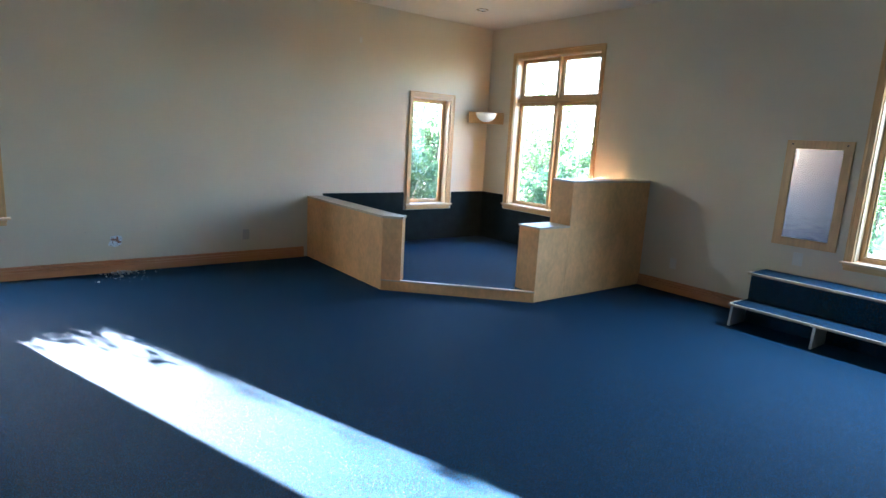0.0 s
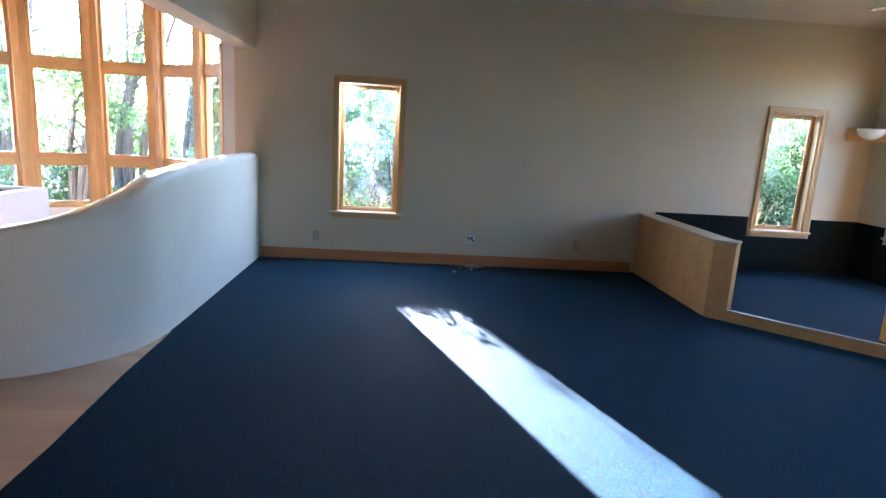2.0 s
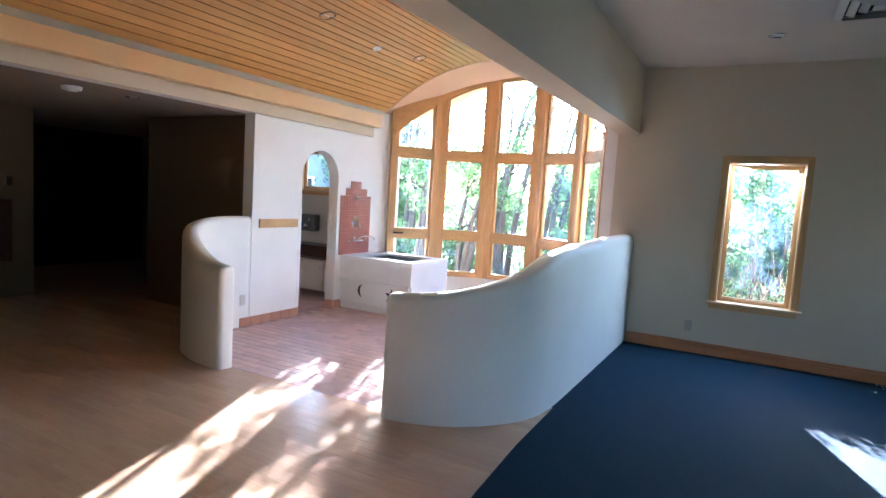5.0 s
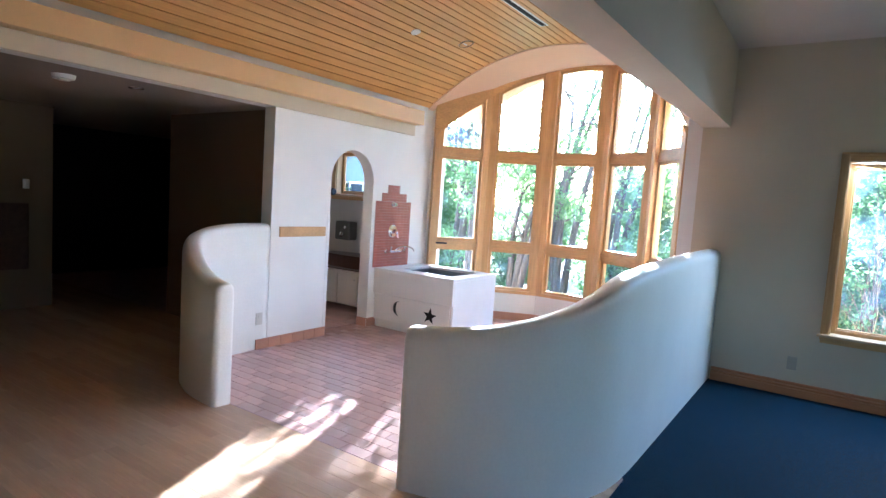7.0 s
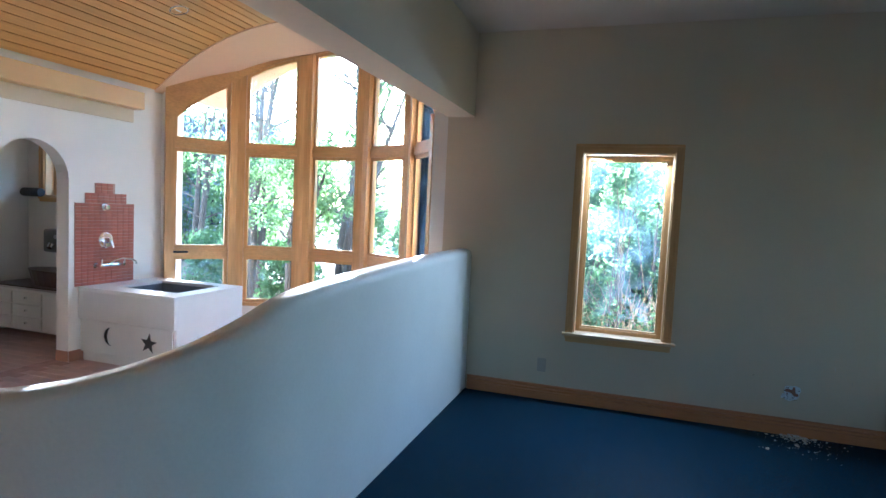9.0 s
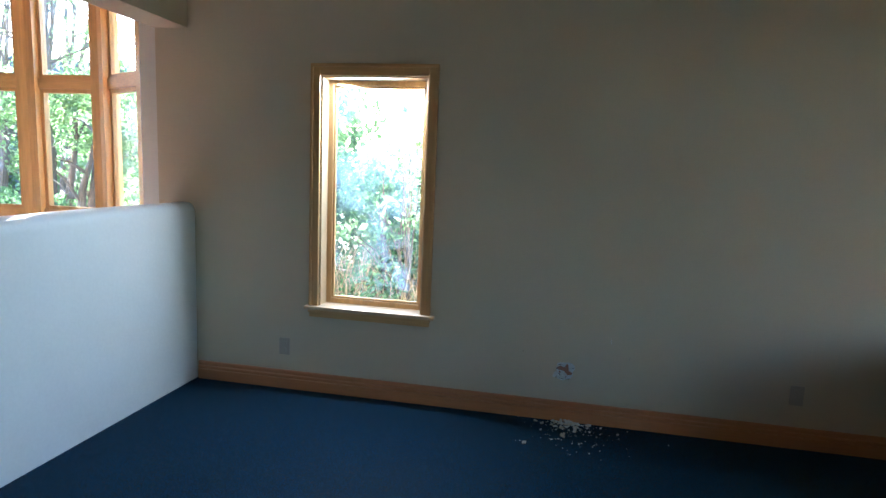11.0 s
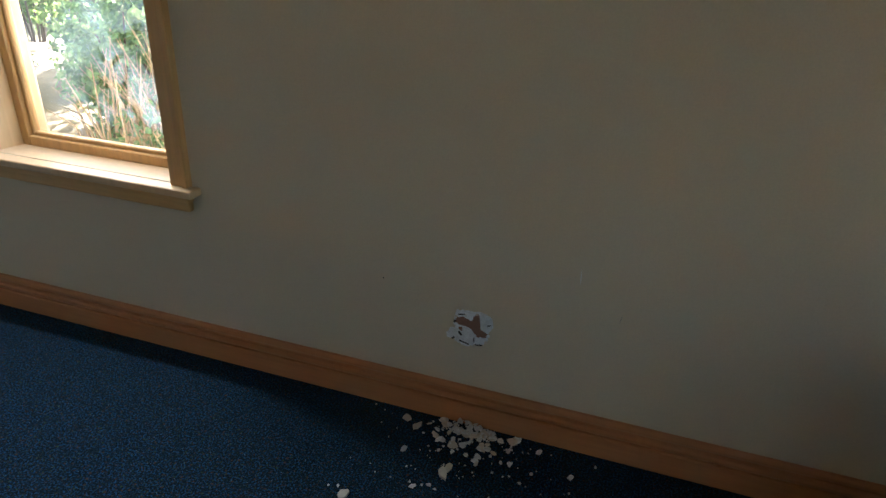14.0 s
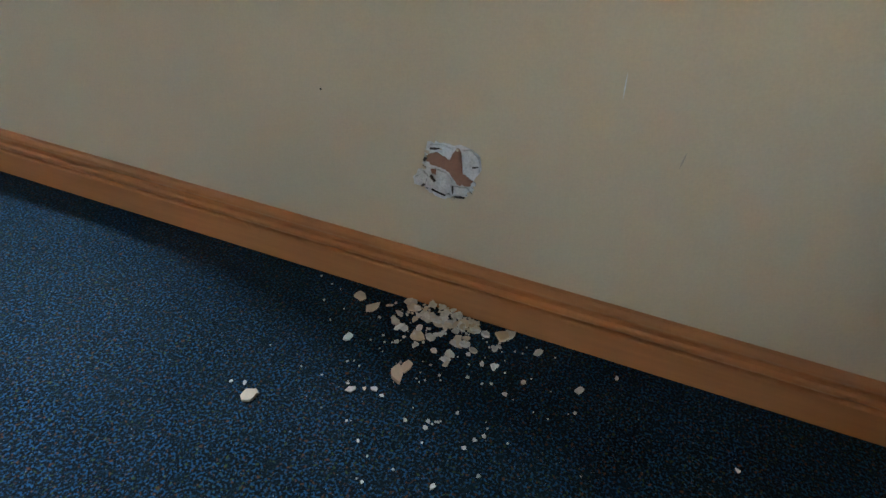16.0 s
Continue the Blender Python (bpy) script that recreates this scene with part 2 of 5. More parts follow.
def glass_material(name, haze, low):
    """Thin pane: clear, a little gloss, dusty haze in soft patches that also paints glare."""
    m = bpy.data.materials.new(name)
    m.use_nodes = True
    n, l = m.node_tree.nodes, m.node_tree.links
    n.remove(n["Principled BSDF"])
    clear, gloss, dust_glare = n.new("ShaderNodeBsdfTransparent"), n.new("ShaderNodeBsdfGlossy"), n.new("ShaderNodeBsdfTranslucent")
    gloss.inputs["Roughness"].default_value = 0.02
    dust_glare.inputs["Color"].default_value = (0.42, 0.64, 0.9, 1)
    fr, mix, mix2 = n.new("ShaderNodeFresnel"), n.new("ShaderNodeMixShader"), n.new("ShaderNodeMixShader")
    fr.inputs["IOR"].default_value = 1.06
    no, mr, tc = n.new("ShaderNodeTexNoise"), n.new("ShaderNodeMapRange"), n.new("ShaderNodeTexCoord")
    no.inputs["Scale"].default_value, no.inputs["Detail"].default_value = 4.5, 5
    mr.inputs["From Min"].default_value, mr.inputs["From Max"].default_value = 0.38, 0.72
    mr.inputs["To Min"].default_value, mr.inputs["To Max"].default_value = low, haze
    l.new(tc.outputs["Object"], no.inputs["Vector"])
    l.new(no.outputs["Fac"], mr.inputs["Value"])
    l.new(mr.outputs["Result"], mix2.inputs["Fac"])
    l.new(fr.outputs["Fac"], mix.inputs["Fac"])
    l.new(clear.outputs[0], mix.inputs[1])
    l.new(gloss.outputs[0], mix.inputs[2])
    l.new(mix.outputs[0], mix2.inputs[1])
    l.new(dust_glare.outputs[0], mix2.inputs[2])
    l.new(mix2.outputs[0], n["Material Output"].inputs["Surface"])
    return m


# Faint bluish haze on these panes stands in for daylight glare
GLASS = glass_material("window_glass", 0.012, 0.001)
DUSTY = glass_material("dusty_window_glass", 0.022, 0.002)


# ---- mesh helpers ----
def box(bm, x0, y0, z0, x1, y1, z1):
    return bmesh.ops.create_cube(bm, size=1, matrix=Matrix.LocRotScale(((x0 + x1) / 2, (y0 + y1) / 2, (z0 + z1) / 2), None, (abs(x1 - x0), abs(y1 - y0), abs(z1 - z0))))["verts"]


def soften(bm, width=0.004, segments=2, angle=35):
    edges = [e for e in bm.edges if len(e.link_faces) == 2 and e.calc_face_angle(0) > radians(angle)]
    bmesh.ops.bevel(bm, geom=edges, offset=width, segments=segments, affect="EDGES", profile=0.6)
    return bm


def mesh_of(name, bm, mat, smooth=False):
    me = bpy.data.meshes.new(name)
    bmesh.ops.recalc_face_normals(bm, faces=bm.faces)
    bm.to_mesh(me)
    bm.free()
    me.materials.append(mat)
    if smooth:
        me.shade_smooth()
    return me


def part(name, bm, mat, parent=None, label="", smooth=False):
    ob = new(name, mesh_of(name, bm, mat, smooth))
    if parent:
        ob.parent = parent
    if label:
        tagged(ob, label)
    return ob


def thing(name, label, category, at=(0, 0, 0), turn=0, kind="", group=""):
    ob = new(name)
    ob.empty_display_size = 0.1
    ob.matrix_world = pose(*at, 0, 0, turn)
    return tagged(ob, label, category, group, kind)


def setting(name, bm, mat, label, category, smooth=False):
    return tagged(part(name, bm, mat, None, "", smooth), label, category, "", "structure")


def cylinder(bm, r, z0, z1, m=Matrix(), n=20, r2=None):
    return bmesh.ops.create_cone(bm, cap_ends=True, segments=n, radius1=r, radius2=r if r2 is None else r2, depth=z1 - z0, matrix=m @ Matrix.Translation((0, 0, (z0 + z1) / 2)))["verts"]


def prism(bm, outline, z0, z1, m=Matrix()):
    """An upright prism over a flat outline."""
    low = [bm.verts.new(m @ Vector((x, y, z0))) for x, y in outline]
    top = [bm.verts.new(m @ Vector((x, y, z1))) for x, y in outline]
    k = len(outline)
    bm.faces.new(low[::-1])
    bm.faces.new(top)
    for i in range(k):
        bm.faces.new((low[i], low[(i + 1) % k], top[(i + 1) % k], top[i]))
    return bm


def tube(bm, points, r, n=10):
    """A round bar along a line of points."""
    rings = []
    pts = [Vector(p) for p in points]
    for i, p in enumerate(pts):
        d = (pts[min(i + 1, len(pts) - 1)] - pts[max(i - 1, 0)]).normalized()
        q = d.to_track_quat("Z", "Y").to_matrix()
        rr = r[i] if isinstance(r, (list, tuple)) else r
        rings.append([bm.verts.new(p + q @ Vector((rr * math.cos(a), rr * math.sin(a), 0))) for a in (2 * math.pi * k / n for k in range(n))])
    for a, b in zip(rings, rings[1:]):
        for k in range(n):
            bm.faces.new((a[k], a[(k + 1) % n], b[(k + 1) % n], b[k]))
    bm.faces.new(rings[0][::-1])
    bm.faces.new(rings[-1])
    return bm


def holed_wall(bm, u0, u1, w0, w1, holes, put):
    """Fills u0..u1, w0..w1 but for the holes (u0, u1, w0, w1); put(u0, u1, w0, w1) makes one block."""
    us = sorted({u0, u1, *[v for h in holes for v in h[:2]]})
    for a, b in zip(us, us[1:]):
        inside = sorted((h[2], h[3]) for h in holes if h[0] <= a and b <= h[1])
        at = w0
        for lo, hi in inside:
            if lo > at:
                put(a, b, at, lo)
            at = hi
        if at < w1:
            put(a, b, at, w1)


# ---- plan ----
NORTH, EAST, WEST, SOUTH, FAR = 6.99, 6.05, -5.03, -3.6, -8.15
CEIL, LOW, THICK = 3.12, 2.32, 0.22
BEAM_X, BEAM_W = -1.478, -1.72
VAULT_X, VAULT_TOP, VAULT_R = -3.32, 3.345, 1.71
CARPET_X = -1.37


def vault(x):
    return VAULT_TOP - 0.64 * abs((x - VAULT_X) / VAULT_R) ** 2.1


W1 = (-0.540, 0.185, 0.605, 2.112)
W2 = (4.695, 5.35, 0.625, 2.082)
W3 = (4.99, 6.44, 0.67, 2.69)
W4 = (0.62, 2.10, 0.68, 2.72)

bm = bmesh.new()
holed_wall(bm, BEAM_W, EAST + THICK, -0.3, 3.4, [W1, W2], lambda a, b, c, d: box(bm, a, NORTH, c, b, NORTH + THICK, d))
wall_north = setting("wall_north", bm, CREAM, "cream painted plaster wall with fir-trimmed windows", "wall")
bm = bmesh.new()
holed_wall(bm, SOUTH, NORTH, -0.3, 3.4, [W3, W4], lambda a, b, c, d: box(bm, EAST, a, c, EAST + THICK, b, d))
setting("wall_east", bm, CREAM, "cream painted plaster wall beside the carpet", "wall")
bm = bmesh.new()
box(bm, FAR - 2.4, SOUTH - THICK, -0.3, EAST + THICK, SOUTH, 4.0)
setting("wall_south", bm, CREAM, "plain cream painted wall closing the room", "wall")

# soffit beam between the carpeted room and the vault
bm = bmesh.new()
box(bm, BEAM_W, SOUTH, 2.402, BEAM_X, NORTH, 3.5)
setting("beam", bm, CREAM, "cream painted dropped beam across the room", "beam")
bm = bmesh.new()
box(bm, BEAM_X, SOUTH, CEIL, EAST, NORTH, CEIL + 0.3)
setting("ceiling_main", bm, LID, "off-white painted flat ceiling", "ceiling")

# vault of planks
def vault_line(x0, x1, n=240):
    """Points of the vault's curve at even steps, with the way out of the room at each."""
    fine = [Vector((x0 + (x1 - x0) * k / 2000, vault(x0 + (x1 - x0) * k / 2000))) for k in range(2001)]
    run = [0.0]
    for p, q in zip(fine, fine[1:]):
        run.append(run[-1] + (q - p).length)
    out, j = [], 0
    for k in range(n + 1):
        while j < 1999 and run[j + 1] < run[-1] * k / n:
            j += 1
        d = (fine[j + 1] - fine[j]).normalized()
        out.append((fine[j].lerp(fine[j + 1], min(max((run[-1] * k / n - run[j]) / (run[j + 1] - run[j]), 0), 1)), Vector((-d.y, d.x))))
    return out, run[-1]


def vault_piece(bm, stations, inner, outer, y0, y1):
    rows = [[bm.verts.new((c.x + o.x * r, y, c.y + o.y * r)) for r, y in ((inner, y0), (inner, y1), (outer, y1), (outer, y0))] for c, o in stations]
    for p, q in zip(rows, rows[1:]):
        for i in range(4):
            bm.faces.new((p[i], q[i], q[(i + 1) % 4], p[(i + 1) % 4]))
    bm.faces.new(rows[0])
    bm.faces.new(rows[-1][::-1])


VX0, VX1 = WEST + 0.004, BEAM_W - 0.004
_, length = vault_line(VX0, VX1)
count = round(length / 0.092)
stations, _ = vault_line(VX0, VX1, count)
bm = bmesh.new()
for (c0, o0), (c1, o1) in zip(stations, stations[1:]):
    d = (c1 - c0).normalized() * 0.006
    vault_piece(bm, [(c0 + d, o0), (c1 - d, o1)], 0.0, 0.018, SOUTH, NORTH + 0.02)
setting("ceiling_vault", bm, PLANK, "barrel-vaulted ceiling of narrow fir planks", "ceiling")
stations, _ = vault_line(WEST - 0.01, BEAM_W + 0.01, 40)
bm = bmesh.new()
vault_piece(bm, stations, 0.022, 0.16, SOUTH, NORTH + 0.02)
setting("ceiling_vault_backing", bm, BLACK, "dark backing above the plank vault", "ceiling")
bm = bmesh.new()
vault_piece(bm, stations, -0.012, 0.16, NORTH + 0.02, 8.25)
setting("ceiling_bay", bm, BAY_WARM, "plaster vault over the window bay, warm bounce in its colour", "ceiling")

# west side: arched wall, header, hallway
ARCH_Y, ARCH_R, ARCH_TOP = 5.70, 0.335, 2.03
bm = bmesh.new()


def west_block(a, b, c, d):
    box(bm, WEST - 0.15, a, c, WEST, b, d)


west_block(4.60, ARCH_Y - ARCH_R, -0.1, ARCH_TOP)
west_block(ARCH_Y + ARCH_R, 7.12, -0.1, ARCH_TOP)
west_block(4.60, 7.12, ARCH_TOP, 3.3)
for k in range(16):
    t0, t1 = math.pi * k / 16, math.pi * (k + 1) / 16
    ys = [ARCH_Y - ARCH_R * math.cos(t) for t in (t0, t1)]
    zs = [ARCH_TOP - ARCH_R + ARCH_R * math.sin(t) for t in (t0, t1)]
    fr = [bm.verts.new((WEST, y, z)) for y, z in ((ys[0], zs[0]), (ys[1], zs[1]), (ys[1], ARCH_TOP), (ys[0], ARCH_TOP))]
    bk = [bm.verts.new((WEST - 0.15, v.co.y, v.co.z)) for v in fr]
    for i in range(4):
        if (fr[i].co - fr[(i + 1) % 4].co).length > 1e-5:
            bm.faces.new((fr[i], fr[(i + 1) % 4], bk[(i + 1) % 4], bk[i]))
    bm.faces.new([v for j, v in enumerate(fr)])
    bm.faces.new([v for v in bk[::-1]])
wall_west = setting("wall_west", bm, WHITE, "white painted wall with an arched opening", "wall")
bm = bmesh.new()
box(bm, WEST - 0.15, SOUTH, LOW, WEST, 4.60, 3.3)
setting("wall_west_header", bm, WHITE, "cream header over the dark hallway", "wall")
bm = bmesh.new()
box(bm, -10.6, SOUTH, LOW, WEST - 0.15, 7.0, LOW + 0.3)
setting("ceiling_hall", bm, HALLLID, "low painted hallway ceiling, darkened for its shade", "ceiling")
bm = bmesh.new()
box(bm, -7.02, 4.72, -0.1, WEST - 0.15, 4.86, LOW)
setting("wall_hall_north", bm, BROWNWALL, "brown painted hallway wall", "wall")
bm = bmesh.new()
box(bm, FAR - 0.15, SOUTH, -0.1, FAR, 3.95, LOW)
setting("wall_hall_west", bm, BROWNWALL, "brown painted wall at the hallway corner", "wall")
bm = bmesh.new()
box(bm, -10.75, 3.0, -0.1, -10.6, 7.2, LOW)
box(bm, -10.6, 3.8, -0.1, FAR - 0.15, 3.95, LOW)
setting("wall_hall_end", bm, HALLDARK, "far end wall of the hallway, its shade put in the colour", "wall")
bm = bmesh.new()
box(bm, -7.02, 4.86, -0.1, -6.87, 7.0, LOW)
box(bm, -10.6, 7.0, -0.1, -7.02, 7.2, LOW)
setting("wall_restroom_west", bm, WHITE, "white painted wall of the washroom", "wall")
RW = (-6.62, -5.95, 1.54, 2.16)
bm = bmesh.new()
holed_wall(bm, -7.02, WEST - 0.15, -0.3, LOW + 0.3, [RW], lambda a, b, c, d: box(bm, a, 7.0, c, b, 7.2, d))
setting("wall_restroom_north", bm, WHITE, "white painted washroom wall with a high window", "wall")

# floors
def carpet_edge(y):
    """Where the carpet ends and the strip floor begins."""
    if y < 2.7:
        return CARPET_X
    return CARPET_X - 0.05 * (y - 2.7) / 0.8 if y < 3.5 else -1.42 - 0.015 * (y - 3.5) / 0.8


bm = bmesh.new()
prism(bm, [(CARPET_X + 0.01, SOUTH), (EAST, SOUTH), (EAST, NORTH), (-1.47, NORTH), (-1.47, 4.36), (-1.435, 4.30), (-1.42, 3.5), (CARPET_X, 2.7)], -0.12, 0.0)
setting("floor_carpet", bm, CARPET, "dark blue speckled loop carpet", "floor")
bm = bmesh.new()
box(bm, -10.6, SOUTH, -0.12, CARPET_X, 3.47, -0.0015)
box(bm, -10.6, 3.47, -0.12, WEST - 0.15, 4.86, -0.0015)
box(bm, -10.6, 4.86, -0.12, -7.02, 7.0, -0.0015)
floor_wood = setting("floor_wood", bm, GROUT, "worn maple strip floor with dark joints", "floor")
bm = bmesh.new()
box(bm, WEST - 0.15, 3.47, -0.12, CARPET_X, 8.15, -0.0018)
box(bm, -7.02, 4.86, -0.12, WEST - 0.15, 7.0, -0.0018)
floor_tile = setting("floor_tile", bm, GROUT, "pink quarry tile floor with dark grout", "floor")


# ---- windows ----
def window(name, m, u0, u1, w0, w1, label, ups=(), levels=(), casing=0.062, glass=GLASS, depth=THICK):
    """Fir-trimmed window; m takes (u along the wall, v outwards, w up) from the inner wall face to the room."""
    win = tagged(new(name), label, "window", "", "structure")
    win.matrix_world = m
    j = 0.02
    # jamb lining
    b = bmesh.new()
    box(b, u0, 0.001, w0, u0 + j, depth - 0.02, w1)
    box(b, u1 - j, 0.001, w0, u1, depth - 0.02, w1)
    box(b, u0 + j, 0.001, w1 - j, u1 - j, depth - 0.02, w1)
    part("jamb", soften(b, 0.002, 1), JAMB, win)
    # casing: two uprights and a head, each with a raised outer bead
    for a in (u0 - casing + 0.008, u1 - 0.008):
        b = bmesh.new()
        box(b, a, -0.019, w0 - 0.002, a + casing, 0.0, w1 + casing)
        box(b, a + (0.0 if a < u0 else casing - 0.018), -0.027, w0 - 0.002, a + (0.018 if a < u0 else casing), -0.018, w1 + casing)
        part("casing", soften(b, 0.003, 2), TRIM_V, win)
    b = bmesh.new()
    box(b, u0 + 0.008, -0.0185, w1 - 0.008, u1 - 0.008, 0.0, w1 + casing - 0.001)
    box(b, u0 - casing + 0.01, -0.030, w1 + casing - 0.018, u1 + casing - 0.01, -0.0005, w1 + casing + 0.002)
    part("head_casing", soften(b, 0.003, 2), TRIM_H, win)
    # stool and apron
    b = bmesh.new()
    box(b, u0 - casing - 0.015, -0.050, w0 - 0.024, u1 + casing + 0.022, 0.0, w0)
    box(b, u0, 0.0, w0 - 0.024, u1, depth - 0.02, w0 + 0.001)
    part("window_sill", soften(b, 0.006, 3), JAMB, win)
    b = bmesh.new()
    box(b, u0 - casing + 0.012, -0.022, w0 - 0.078, u1 + casing - 0.012, -0.0002, w0 - 0.0245)
    box(b, u0 - casing + 0.006, -0.034, w0 - 0.046, u1 + casing - 0.006, -0.001, w0 - 0.0248)
    part("apron", soften(b, 0.005, 2), TRIM_H, win)
    # frame bars and panes
    us = [u0 + j, *ups, u1 - j]
    ws = [w0 + 0.001, *levels, w1 - j]
    bar = 0.05
    for k, u in enumerate(ups):
        b = bmesh.new()
        box(b, u - bar / 2, 0.06, w0, u + bar / 2, 0.17, w1 - j)
        part("mullion", soften(b, 0.004, 2), TRIM_V, win)
    for k, w in enumerate(levels):
        b = bmesh.new()
        box(b, u0 + j, 0.055, w - bar / 2, u1 - j, 0.165, w + bar / 2)
        part("transom", soften(b, 0.004, 2), TRIM_H, win)
    for a, c in zip(us, us[1:]):
        for d, e in zip(ws, ws[1:]):
            a2 = a + (bar / 2 if a in ups else 0)
            c2 = c - (bar / 2 if c in ups else 0)
            d2 = d + (bar / 2 if d in levels else 0)
            e2 = e - (bar / 2 if e in levels else 0)
            b = bmesh.new()
            f = 0.034
            for q in ((a2, d2, a2 + f, e2), (c2 - f, d2, c2, e2), (a2 + f, d2, c2 - f, d2 + f), (a2 + f, e2 - f, c2 - f, e2)):
                box(b, q[0], 0.10, q[1], q[2], 0.145, q[3])
            g = 0.014
            for q in ((a2 + f, d2 + f, a2 + f + g, e2 - f), (c2 - f - g, d2 + f, c2 - f, e2 - f), (a2 + f + g, d2 + f, c2 - f - g, d2 + f + g), (a2 + f + g, e2 - f - g, c2 - f - g, e2 - f)):
                box(b, q[0], 0.112, q[1], q[2], 0.138, q[3])
            part("sash", soften(b, 0.003, 1), TRIM_V, win)
            b = bmesh.new()
            box(b, a2 + f, 0.122, d2 + f, c2 - f, 0.128, e2 - f)
            pane = part("pane", b, glass, win, "clear glass pane")
            pane.visible_shadow = False
    return win


TO_NORTH = Matrix(((1, 0, 0, 0), (0, 1, 0, NORTH), (0, 0, 1, 0), (0, 0, 0, 1)))
TO_EAST = Matrix(((0, 1, 0, EAST), (-1, 0, 0, 0), (0, 0, 1, 0), (0, 0, 0, 1)))
window("window_1", TO_NORTH, *W1, "tall single-pane window in clear fir trim, dusty glass", glass=DUSTY)
window("window_2", TO_NORTH, *W2, "narrow tall window in clear fir trim over the nook")
window("window_3", TO_EAST, -W3[1], -W3[0], W3[2], W3[3], "large four-light window in clear fir trim", ups=[-(W3[0] + W3[1]) / 2], levels=[2.12])
window("window_4", TO_EAST, -W4[1], -W4[0], W4[2], W4[3], "large fir-trimmed window above the bench", ups=[-(W4[0] + W4[1]) / 2], levels=[2.12])
window("window_5", TO_NORTH @ Matrix.Translation((0, 0.01, 0)), *RW, "small high washroom window with a dark fir frame", depth=0.2)

# bow window of five arched lights
BAY = [Vector((-4.945, 7.08)), Vector((-4.486, 7.667)), Vector((-3.816, 7.993)), Vector((-3.071, 7.993)), Vector((-2.401, 7.667)), Vector((-1.942, 7.08))]
BAY = [Vector((-4.945 + (p.x + 4.945) * 1.028, p.y)) for p in BAY]
BAY_MID = (BAY[0] + BAY[5]) / 2
HEAD_R = 1.72


def head(x):
    return 3.318 - HEAD_R + math.sqrt(max(HEAD_R ** 2 - (x - BAY_MID.x) ** 2, 0.05))


bay = tagged(new("window_6"), "arched bow window of five tall lights in clear fir", "window", "", "structure")
SILL, RAIL_1, RAIL_2 = 0.40, 0.98, 2.17


def along(p, q, s, v):
    d = (q - p).normalized()
    o = Vector((-d.y, d.x))
    c = p + d * s + o * v
    return c


def slanted(bm, p, q, s0, s1, v0, v1, zl, zh):
    """An upright block on a bay side, s along it, v outwards; zl and zh give floor and top at s."""
    vs = []
    for z in (zl, zh):
        for s, v in ((s0, v0), (s1, v0), (s1, v1), (s0, v1)):
            c = along(p, q, s, v)
            vs.append(bm.verts.new((c.x, c.y, z(s))))
    for f in ((3, 2, 1, 0), (4, 5, 6, 7), (0, 1, 5, 4), (1, 2, 6, 5), (2, 3, 7, 6), (3, 0, 4, 7)):
        bm.faces.new([vs[i] for i in f])


